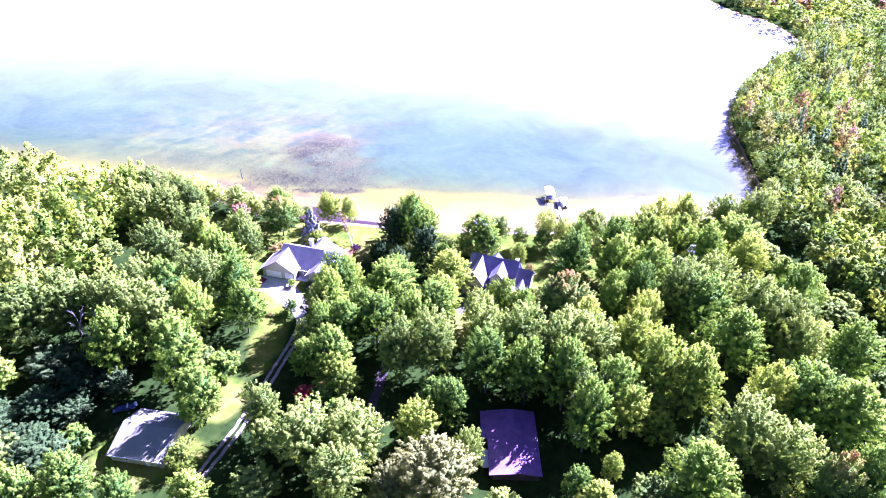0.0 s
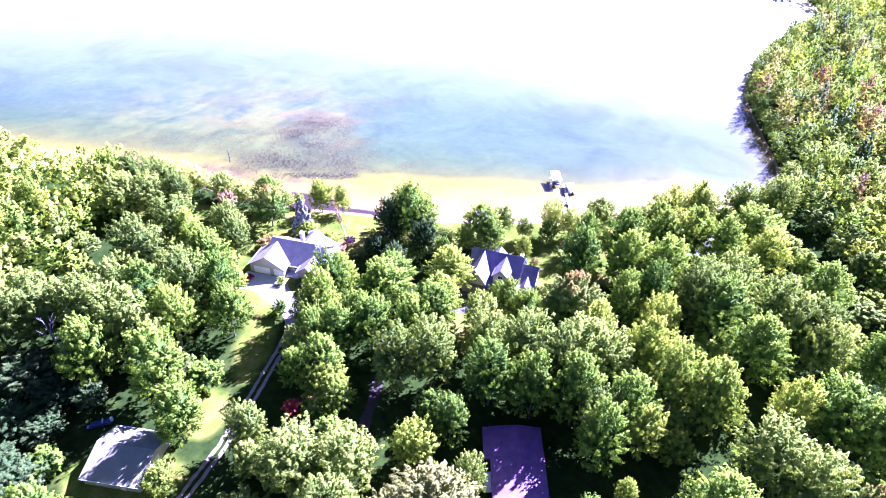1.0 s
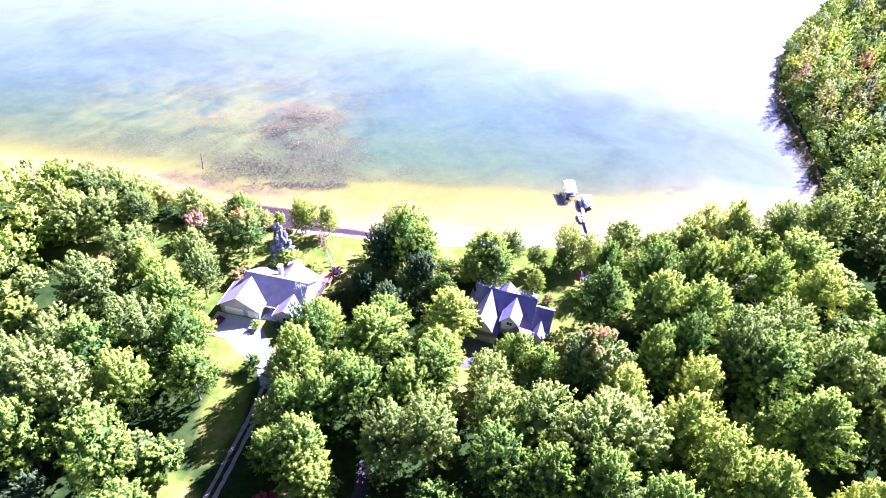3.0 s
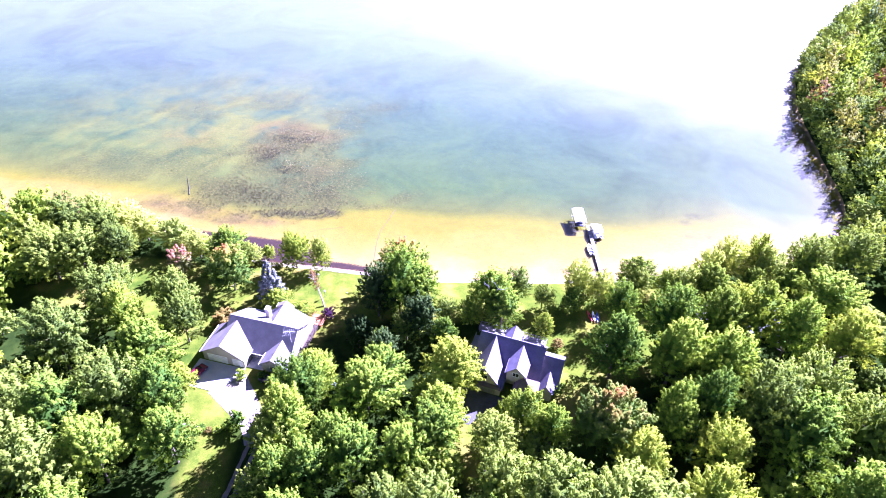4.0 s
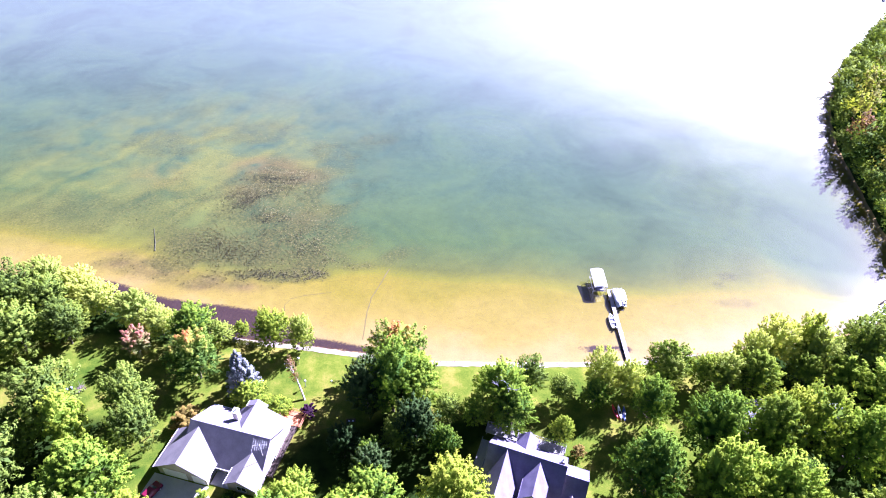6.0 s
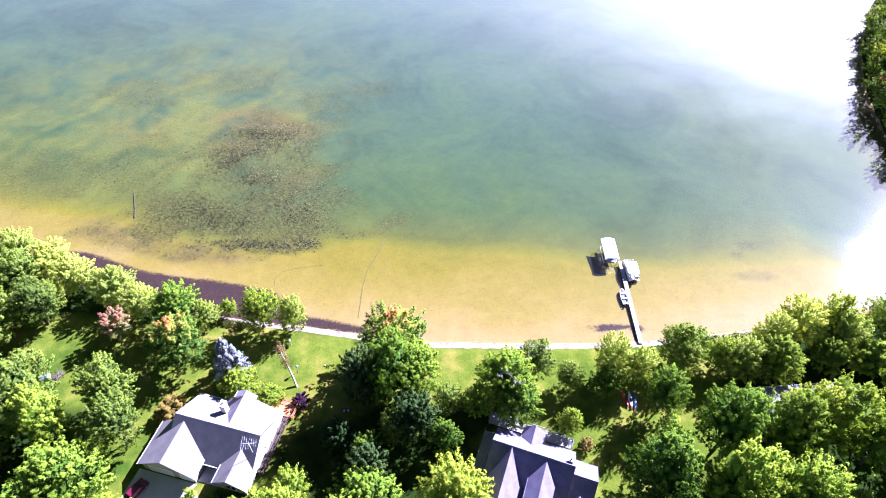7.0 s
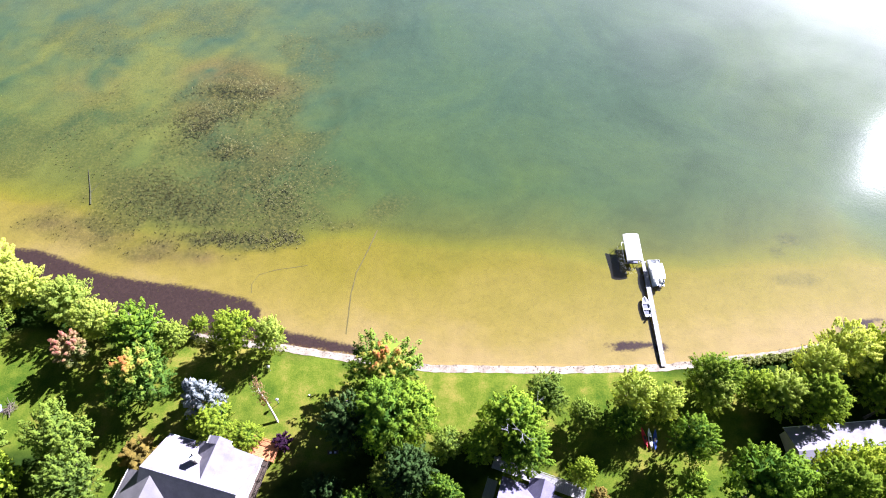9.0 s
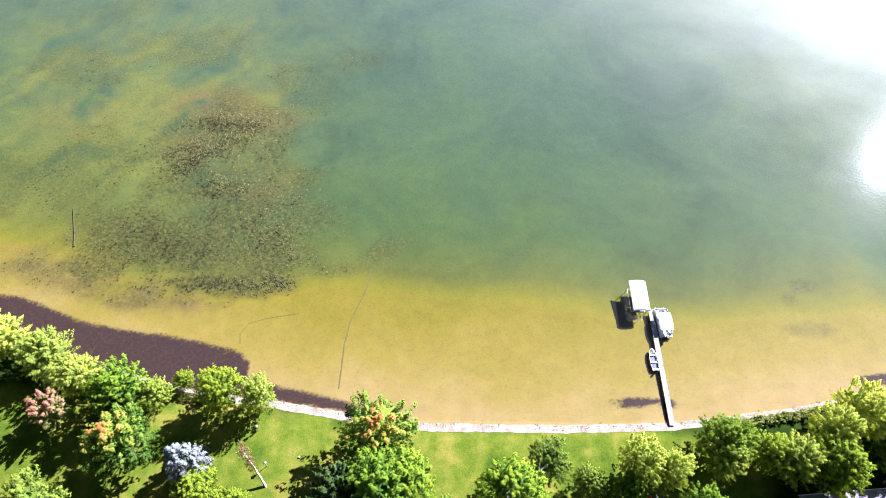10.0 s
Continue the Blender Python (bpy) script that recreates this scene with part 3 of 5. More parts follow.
def trunk_mesh(seed, height, radius, girth, material):
    rng = random.Random(seed)
    bm = bmesh.new()
    z, x, y, r = -0.3, 0.0, 0.0, girth * 1.3
    steps = 5
    for i in range(steps):
        z2 = height * 0.72 * (i + 1) / steps
        x2, y2 = x + rng.uniform(-0.25, 0.25), y + rng.uniform(-0.25, 0.25)
        r2 = girth * (1 - 0.75 * (i + 1) / steps)
        tube(bm, (x, y, z), (x2, y2, z2), r, r2, 7)
        if i >= 1:
            for _ in range(3):
                a = rng.uniform(0, 2 * math.pi)
                reach = radius * rng.uniform(0.5, 0.8)
                tube(bm, (x, y, z), (x + reach * math.cos(a), y + reach * math.sin(a), z + height * rng.uniform(0.1, 0.2)), r2 * 0.55, 0.03, 5)
        x, y, z, r = x2, y2, z2, r2
    return mesh_of("trunk", bm, material)


TREE_H, TREE_R = 16.0, 5.0


def tree_kind(name, seed, leaves, bark, clumps, per, size, base, shape, label, category="tree", girth=0.24):
    """Meshes of one tree, 16 m high and 5 m in radius, for all its copies."""
    if shape == "cone":
        v, f, nn, tip = cone_arrays(seed, TREE_H, TREE_R, 15, per, size)
    else:
        v, f, nn, tip = crown_arrays(seed, TREE_H, TREE_R, clumps, per, size, base, shape)
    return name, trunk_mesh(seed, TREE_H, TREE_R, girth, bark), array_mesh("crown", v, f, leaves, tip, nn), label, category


SPECIES = {
    "m": [tree_kind("maple_tree", s, LEAF["maple"], BARK, 235, 34, 0.4, 0.1, "upright", "leafy green maple tree with dense tufted crown") for s in (1, 2, 3, 4)],
    "g": [tree_kind("poplar_tree", s, LEAF["grey"], BARK, 235, 34, 0.38, 0.1, "round", "grey-green poplar tree with fine rounded crown") for s in (11, 12, 13, 14)],
    "y": [tree_kind("ash_tree", s, LEAF["yellow"], BARK, 235, 34, 0.39, 0.1, "upright", "yellow-green ash tree turning in early autumn") for s in (21, 22, 23)],
    "r": [tree_kind("red_maple_tree", 31, LEAF["red"], BARK, 240, 48, 0.42, 0.12, "upright", "maple tree with reddening autumn top")],
    "o": [tree_kind("thinning_tree", 41, LEAF["tan"], BARK, 260, 50, 0.35, 0.15, "round", "tan-green tree with thinning dry leaves")],
    "p": [tree_kind("crimson_shrub", 51, LEAF["crimson"], BARK, 40, 60, 0.9, 0.1, "round", "crimson-leaved autumn shrub in the grass", "shrub")],
    "a": [tree_kind("blushing_maple", s, LEAF["blush"], BARK, 235, 34, 0.4, 0.1, "upright", "green maple with orange-red tips in its crown") for s in (37, 38)],
    "c": [tree_kind("pink_maple", 33, LEAF["pink"], BARK, 110, 60, 0.6, 0.1, "round", "small pinkish-red maple on the lakeside lawn")],
    "d": [tree_kind("shade_painted_tree", s, LEAF["dark"], BARK, 200, 44, 0.46, 0.1, "round", "tree with deep shade painted into its dark leaves") for s in (35, 36)],
    "w": [tree_kind("willow_tree", s, LEAF["willow"], BARK, 240, 48, 0.36, 0.05, "round", "pale yellow-green willow leaning over the shore") for s in (45, 46)],
    "u": [tree_kind("plum_shrub", 52, LEAF["plum"], BARK, 45, 60, 0.9, 0.05, "round", "dark purple plum shrub beside the lawn", "shrub")],
    "k": [tree_kind("golden_shrub", 53, LEAF["gold"], BARK, 45, 60, 0.8, 0.05, "round", "golden orange shrub beside the house", "shrub")],
    "M": [tree_kind("woodland_maple", s, LEAF["maple"], BARK, 150, 26, 0.8, 0.1, "upright", "green woodland maple in dense canopy") for s in (81, 82, 83)],
    "G": [tree_kind("woodland_poplar", s, LEAF["grey"], BARK, 150, 26, 0.75, 0.1, "round", "grey-green woodland poplar in dense canopy") for s in (84, 85, 86)],
    "Y": [tree_kind("woodland_ash", s, LEAF["yellow"], BARK, 150, 26, 0.78, 0.1, "upright", "yellow-green woodland ash in dense canopy") for s in (87, 88)],
    "b": [tree_kind("garden_shrub", 61, LEAF["maple"], BARK, 45, 60, 0.9, 0.05, "round", "rounded green garden shrub", "shrub")],
    "s": [tree_kind("blue_spruce", 71, LEAF["spruce"], BARK, 0, 84, 0.52, 0, "cone", "blue-grey spruce tree with layered needle boughs")],
}


def plant(code, k, x, y, height, radius, turn=None):
    kinds = SPECIES[code]
    name, trunk, crown, label, category = kinds[k % len(kinds)]
    a = (x * 37.7 + y * 91.3) % 360 if turn is None else turn
    w = radius / TREE_R
    top = thing(name, pose(x, y, gz(x, y) - 0.05, 0, 0, a) @ Matrix.Diagonal((w, w, height / TREE_H, 1)), label, category, category + "s in the woods")
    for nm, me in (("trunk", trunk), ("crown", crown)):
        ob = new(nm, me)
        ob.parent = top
    return top


TREES = []
TREES.append(("w", [(-80.1, 198.7, 10, 4.6), (-70.5, 195.4, 10, 4.5), (-63.5, 191.8, 9, 3.9), (-30, 188.2, 11, 2.9), (36.9, 177.2, 13, 3.6), (64.2, 178.1, 11, 4), (77.5, 186, 14, 4.6), (71.5, 183, 13, 4), (42, 176.2, 11, 3), (86, 183, 13, 4.4), (52, 178.5, 10, 3.4)]))
TREES.append(("a", [(-51, 179, 14, 5.1), (-7.8, 180.5, 16, 5.9)]))
TREES.append(("c", [(-66.4, 185.3, 8, 3.2)]))
TREES.append(("m", [(-53.9, 187.5, 13, 5), (-70.1, 161.5, 17, 4.2), (-61.3, 150, 19, 6.1), (-3.9, 173.2, 15, 5.7), (-11.9, 157.9, 8, 3.2), (14.2, 172.6, 14, 5.1), (16.6, 167.8, 12, 4.3), (9.3, 168.3, 9, 3), (34.8, 173.4, 8, 2.8), (45.2, 169, 14, 3.6), (40.1, 152.2, 20, 5.8), (54.4, 160.9, 20, 5.8), (52.5, 150.5, 20, 6.2), (62.1, 148.8, 20, 5.9), (-11.1, 149, 13, 5), (-15.6, 146.1, 10, 2.9), (-24.8, 146.1, 15, 3.8)]))
TREES.append(("m", [(-24.4, 151.9, 7, 2.9), (-27, 140.5, 19, 4.7), (-13.5, 142.1, 16, 6.3), (-0.2, 132, 16, 6), (-18.5, 129.9, 15, 4.3), (24.2, 134.4, 13, 3.4), (48.6, 133.6, 16, 4.1), (56.5, 138.1, 19, 5), (-70.2, 131.4, 21, 6.3), (-54.8, 139.3, 18, 5), (-50, 129.8, 17, 4.7), (-61.8, 125.4, 20, 5), (-110.4, 200.5, 14, 5.1), (96.8, 171.6, 15, 6.9), (81.6, 158.3, 20, 5.7), (-28.1, 133.4, 19, 4.9), (-22.8, 123.4, 16, 4.6), (-14.8, 126.1, 17, 5), (-5.2, 127, 17, 5), (2, 136.5, 15, 5.4), (-24.8, 114.2, 16, 5), (12.8, 109.1, 20, 5.7)]))
TREES.append(("m", [(22, 105.5, 20, 4.9), (70.5, 130.3, 21, 7.4), (74.4, 116.9, 21, 6.8), (49.4, 137.2, 17, 4.4), (99.6, 138.2, 20, 6.1), (-61, 110.1, 21, 6.4), (-76.2, 113.1, 21, 5.5), (-69.8, 76.1, 16, 4.8), (-78.1, 73.1, 17, 4.4), (-60.4, 74.3, 13, 3.4), (-47.5, 76.6, 11, 3.5), (3.8, 98.4, 15, 4.3), (52.6, 78.5, 19, 6.4), (84.6, 98.9, 20, 6.9), (90.9, 94.1, 20, 7), (100.6, 112.4, 21, 6.1), (85.6, 78, 19, 4.6), (29.3, 79.9, 10, 2.9), (30.5, 104, 22, 5.5), (33.5, 92, 21, 5), (40, 100, 21, 5.5), (-8, 171, 21, 5.3)]))
# maples mostly added to cast shade on the lawns, drive and garage roof
TREES.append(("m", [(-51.5, 101.8, 12, 3), (-52.4, 98.6, 17, 5.2), (-27.5, 131, 12, 3.4), (-28.5, 122.5, 16, 4), (-31.5, 114, 12, 3.4), (45, 162.5, 8, 2.6), (2.5, 160.5, 10, 2.8)]))
TREES.append(("g", [(-48.9, 188.4, 8, 2.9), (-60.9, 168.3, 15, 4.7), (-57.3, 161.1, 15, 4.3), (-6.2, 162.8, 9, 3.3), (3.4, 168.5, 8, 2.7), (21.2, 177.3, 10, 3.5), (27.6, 174.2, 8, 2.5), (-82.5, 191.1, 10, 2.9), (11.8, 131.7, 14, 4.4), (-75.6, 166, 18, 6.5), (-80.7, 152.1, 20, 6.6), (-63.7, 139, 20, 6.1), (-91, 184.6, 15, 5.8), (-83.3, 188.3, 13, 4.1), (-96.9, 181.7, 16, 6.1), (66.2, 133.7, 20, 4.9), (78.2, 141.2, 20, 5.8), (97.9, 185.2, 15, 5.1), (109.3, 186.2, 17, 6), (-0.2, 114.7, 20, 5.6), (-8.1, 115.5, 18, 4.7), (12.5, 121.3, 17, 4.9)]))
TREES.append(("g", [(21.1, 116.7, 21, 6.5), (33.1, 114.8, 21, 7), (35.3, 97.9, 18, 5), (68.7, 138.4, 20, 6.7), (87.8, 124.8, 20, 6.3), (-69.8, 120.8, 21, 6.9), (-37.6, 96.8, 14, 4), (-83.7, 127.9, 20, 6), (-77.2, 134.5, 20, 6.5), (84.7, 131.1, 20, 5.9), (-26.1, 87.3, 17, 6.4), (-16.2, 87.5, 17, 6.1), (-18.9, 77.8, 17, 5.5), (7.8, 86.4, 13, 3), (66.4, 88.3, 20, 6.8), (72.1, 82.4, 19, 5.7), (-102.6, 122.8, 21, 7.4), (-93.8, 127.2, 20, 7.4), (-76.7, 124.6, 21, 7.4), (38.7, 114.2, 19, 6.5), (28.5, 112, 21, 5.5)]))
TREES.append(("y", [(-45.1, 192, 5, 1.8), (-36.9, 188.6, 12, 3.9), (-38.5, 172.6, 6, 3.7), (-32.1, 170.3, 4, 2.8), (-53.8, 146.1, 10, 3.4), (26.5, 164.4, 8, 2.3), (52.2, 181, 11, 4.6), (60.1, 179.3, 9, 3.5), (70.2, 177.3, 12, 5), (84.9, 186.4, 15, 4.1), (82, 179.2, 10, 3.5), (64.7, 160, 20, 5.8), (74.2, 162.5, 20, 5.8), (68.5, 163, 19, 5), (5, 148.7, 14, 6), (19.1, 137.2, 14, 4.5), (94, 157, 17, 5.8), (-21.8, 106.7, 11, 4.3), (49.6, 116.9, 20, 5.7), (53.1, 107.4, 21, 6.2), (59.6, 102.1, 21, 6), (75.9, 100.2, 19, 4.8), (55.4, 127.6, 18, 5.1), (39.5, 126, 16, 5)]))
TREES.append(("y", [(-53, 87.3, 6, 3.2), (-3, 92.4, 14, 4.8), (-23.8, 110.1, 11, 5.1), (43, 96.4, 15, 4.9), (38, 84.8, 8, 2.3)]))
TREES.append(("s", [(-40.8, 176.6, 12, 3.6)]))
TREES.append(("k", [(-50.1, 166.9, 3.6, 3.4), (29.6, 161.2, 2.4, 1.5), (-49.6, 138.2, 1, 0.9), (-46, 137.1, 0.9, 0.8)]))
TREES.append(("u", [(-25.7, 169.5, 3, 1.6)]))
TREES.append(("b", [(27.2, 148.3, 3, 2), (-40.1, 138, 5, 1.9), (-42.6, 150.9, 2.4, 1.3), (-37.7, 150.9, 2, 1.1), (-34.4, 148.6, 3.2, 2), (-30.9, 149.8, 3.4, 2.1), (-47.6, 137.6, 1.2, 1), (-44.3, 137, 1.2, 0.9), (-42.2, 138, 1.5, 1.1)]))
TREES.append(("r", [(34.7, 134, 18, 6.8), (78.1, 76.3, 19, 4.3)]))
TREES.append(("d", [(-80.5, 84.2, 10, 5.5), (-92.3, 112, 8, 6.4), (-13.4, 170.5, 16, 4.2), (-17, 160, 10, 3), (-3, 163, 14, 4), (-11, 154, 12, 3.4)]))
TREES.append(("o", [(0.8, 78.5, 17, 7.4), (-8, 77.1, 12, 4.1)]))
TREES.append(("g", [(-31.2, 120, 12.5, 3.6), (-30.8, 130, 15, 4), (90.5, 117, 19, 5), (93, 124, 19, 5), (-9, 113, 15, 4.5)]))
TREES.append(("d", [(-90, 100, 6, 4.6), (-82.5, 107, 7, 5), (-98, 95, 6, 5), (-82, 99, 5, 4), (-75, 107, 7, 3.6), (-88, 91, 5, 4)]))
TREES.append(("w", [(-87, 202.5, 10, 4.6), (-96, 205, 11, 5)]))
TREES.append(("g", [(-90, 196, 13, 5), (-101, 199, 14, 5.4)]))
TREES.append(("p", [(-30, 104.6, 6, 2.4)]))
TREES.append(("a", [(-25.4, 104, 7.5, 2.8)]))


def dead_tree(x, y, height, seed):
    """A bare grey snag with forking limbs."""
    rng = random.Random(seed)
    top = thing("dead_tree", pose(x, y, gz(x, y)), "bare pale grey dead tree with forking limbs", "tree", "bare snags in the woods")
    bm = bmesh.new()

    def fork(a, way, length, r, depth):
        b = a + way * length
        tube(bm, a, b, r, r * 0.62, 6)
        if depth:
            for _ in range(3 if depth > 1 else 4):
                w = (way + Vector((rng.uniform(-0.8, 0.8), rng.uniform(-0.8, 0.8), rng.uniform(-0.1, 0.5)))).normalized()
                fork(a.lerp(b, rng.uniform(0.55, 1.0)), w, length * rng.uniform(0.45, 0.65), r * 0.55, depth - 1)

    fork(Vector((0, 0, -0.2)), Vector((0.05, 0.02, 1)), height * 0.55, 0.17, 3)
    part("trunk", bm, GREY_WOOD, top)


SNAGS = [(-81.5, 120.2, 19, 1), (-85, 117.2, 17, 3), (14.2, 170.6, 15.5, 2)]
for x, y, h, k in SNAGS:
    dead_tree(x, y, h, k)
HOUSE1 = pose(-39.4, 161.5, 1.0, 0, 0, -14.5)
HOUSE2 = pose(20.0, 155.8, 1.0, 0, 0, -19.0)
HOUSE3 = pose(75.2, 169.0, 1.0, 0, 0, 5.0)
GARAGE = pose(-61.8, 92.9, 0.95, 0, 0, -8.7)
CABIN = pose(17.6, 92.6, 0.95, 0, 0, -1.0)

DRIVE = [(-38.5, 147), (-37.2, 140), (-36, 133), (-37.4, 126), (-39, 119), (-41, 110), (-44, 97), (-48, 86), (-56, 68)]
KEEP_CLEAR = [(-40, 160, 22, 15), (20, 154, 16, 14), (-62, 93, 11, 11), (17, 92, 10, 13), (76, 168, 15, 9), (-46, 128, 9, 12), (-14, 108, 3, 12), (-42, 146, 12, 10), (-78, 177, 18, 11), (-12, 166, 16, 14), (38, 166, 8, 14), (10, 140, 6, 7), (-86, 103, 13, 9), (48, 150, 5, 7)]


def clear_of_lots(x, y, margin=0.0):
    if any(math.hypot((x - cx) / (rx + margin), (y - cy) / (ry + margin)) < 1 for cx, cy, rx, ry in KEEP_CLEAR):
        return False
    for (ax, ay), (bx, by) in zip(DRIVE, DRIVE[1:]):
        ex, ey = bx - ax, by - ay
        k = min(1, max(0, ((x - ax) * ex + (y - ay) * ey) / (ex * ex + ey * ey)))
        if math.hypot(x - ax - k * ex, y - ay - k * ey) < 5.5 + margin:
            return False
    return True


planted = []
for code, rows in TREES:
    for k, (x, y, h, r) in enumerate(rows):
        plant(code, k, x, y, h, r)
        planted.append((x, y, r))

# woods between the chosen trees
rng = random.Random(5)
fill = 0
for _ in range(9000):
    x, y = rng.uniform(-105, 125), rng.uniform(58, 186)
    if shore_distance(x, y) < 10 or not clear_of_lots(x, y, 3.0):
        continue
    if y > 160 and -70 < x < 62:
        continue
    r = rng.uniform(3.2, 5.0)
    if any((x - a) ** 2 + (y - b) ** 2 < (0.62 * (r + c)) ** 2 for a, b, c in planted):
        continue
    h = rng.uniform(6, 10.5)
    plant(rng.choice("MMGGY"), rng.randrange(4), x, y, h, r)
    planted.append((x, y, r))
    fill += 1
    if fill > 95:
        break


def far_wood(name, seed, spots, leaf_mix, label, clumps=30, per=10, size=1.35):
    """Distant woods as one uncountable mass per leaf kind."""
    rng = np.random.default_rng(seed)
    for key in leaf_mix:
        forms = [crown_arrays(seed + 7 * i, 16, 5, clumps, per, size, 0.12, "upright", 40, 0.85) for i in range(5)] if key not in ("conifer",) else [cone_arrays(seed + i, 18, 3.6, 10, 11, 1.1, 0.8) for i in range(3)]
        vs, fs, ts, ns, o = [], [], [], [], 0
        for (x, y, h, r, kk) in spots:
            if kk != key:
                continue
            v, f, nn, tip = forms[rng.integers(len(forms))]
            a = rng.uniform(0, 6.28)
            rot = np.array(((math.cos(a), -math.sin(a), 0), (math.sin(a), math.cos(a), 0), (0, 0, 1)))
            w = (v @ rot.T) * np.array((r / 5, r / 5, h / 16)) + np.array((x, y, 0.8))
            vs.append(w)
            ns.append(unit(nn @ rot.T))
            fs.append(f + o)
            # random tone per tree, range raised toward pale to paint in distant haze
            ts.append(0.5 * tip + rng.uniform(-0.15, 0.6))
            o += len(w)
        if vs:
            me = array_mesh(name, np.concatenate(vs), np.concatenate(fs), LEAF[key], np.concatenate(ts), np.concatenate(ns))
            tagged(new(name, me), label, "woods", kind="stuff")


def scatter_spots(seed, count, inside, gap, mix, lo=14, hi=21):
    r_ = random.Random(seed)
    spots, cells = [], {}
    x0, x1, y0, y1 = inside
    for _ in range(count * 12):
        x, y = r_.uniform(x0, x1), r_.uniform(y0, y1)
        c = (int(x // gap), int(y // gap))
        if any((x - a) ** 2 + (y - b) ** 2 < gap * gap for i in (-1, 0, 1) for j in (-1, 0, 1) for a, b in cells.get((c[0] + i, c[1] + j), ())):
            continue
        cells.setdefault(c, []).append((x, y))
        spots.append((x, y, r_.uniform(lo, hi), r_.uniform(0.62, 0.85) * gap, r_.choice(mix)))
        if len(spots) >= count:
            break
    d = shore_distance([s[0] for s in spots], [s[1] for s in spots])
    return [s for s, q in zip(spots, d) if q > 2.5]


MIX = ["maple"] * 4 + ["grey"] * 9 + ["yellow"] * 2 + ["tan"] * 2 + ["russet"] + ["conifer"] * 2
point = scatter_spots(3, 1100, (118, 335, 186, 450), 6.4, MIX, 9, 19)
point = [s for s in point if s[0] > 126 or s[1] < 200]
near_water = shore_distance([s[0] for s in point], [s[1] for s in point])
point = [(x, y, h * min(1.0, 0.62 + 0.05 * q), r, "grey" if k == "conifer" and q < 14 else k) for (x, y, h, r, k), q in zip(point, near_water)]
edge = random.Random(41)
for (ax, ay), (bx, by) in zip(SHORE[-11:], SHORE[-10:]):
    ex, ey = bx - ax, by - ay
    q = math.hypot(ex, ey)
    for i in range(int(q / 2.2)):
        k, off = (i + edge.random()) * 2.2 / q, edge.uniform(0.6, 4.0)
        point.append((ax + ex * k + ey / q * off, ay + ey * k - ex / q * off, edge.uniform(3.5, 6.5), edge.uniform(2.0, 3.0), edge.choice(("maple", "grey", "grey"))))
far_wood("wooded_point", 100, point, sorted(set(MIX)), "mixed autumn woods on the point across the bay", 50, 13, 0.8)
beyond = scatter_spots(4, 480, (190, 500, 430, 780), 10.5, MIX, 12, 18)
far_wood("far_woods", 140, beyond, sorted(set(MIX)), "mixed woods on the far shore, haze painted into pale leaves")
west = [s for s in scatter_spots(6, 300, (-190, -104, 70, 225), 7.4, ["maple", "grey", "grey"], 13, 19)]
far_wood("west_woods", 180, west, ["grey", "maple"], "dense green woods beyond the lots", 46, 22, 0.8)
east = [s for s in scatter_spots(8, 260, (124, 200, 60, 190), 7.4, ["maple", "grey", "yellow"], 11, 15)]
far_wood("east_woods", 220, east, ["grey", "maple", "yellow"], "dense green woods beyond the lots", 40, 19, 0.95)
south = scatter_spots(12, 150, (-125, 140, 18, 57), 7.6, ["maple", "grey", "yellow"], 12, 18)
far_wood("south_woods", 260, south, ["grey", "maple", "yellow"], "dense green woods beyond the lots", 40, 14, 1.0)

# ---- drives and pads ----
LANE = surface("leafy_lane", (0.02, 0.013, 0.014), (0.06, 0.042, 0.042), 0.9, 6, 0.95, relief=0.5)
strip("driveway", [(-45.5, 149.5), (-42.5, 145.8), (-39.2, 142), (-37, 138), (-36.2, 134)], lambda k: 4.4 - 2.7 * k, 0.05, GRAVEL, "pale gravel driveway widening to the house pad", "driveway")
for s in (-0.85, 0.85):
    strip("wheel_track", [(x + s, y) for x, y in [(-36.2, 134.4)] + DRIVE[3:]], 0.42, 0.05, DIRT, "worn dirt wheel track through the grass", "track", rag=0.3)
strip("wood_lane", [(-12, 122), (-13, 112), (-14.5, 103), (-16, 92)], 1.2, 0.05, LANE, "shaded dirt lane through the woods", "track", rag=0.5)


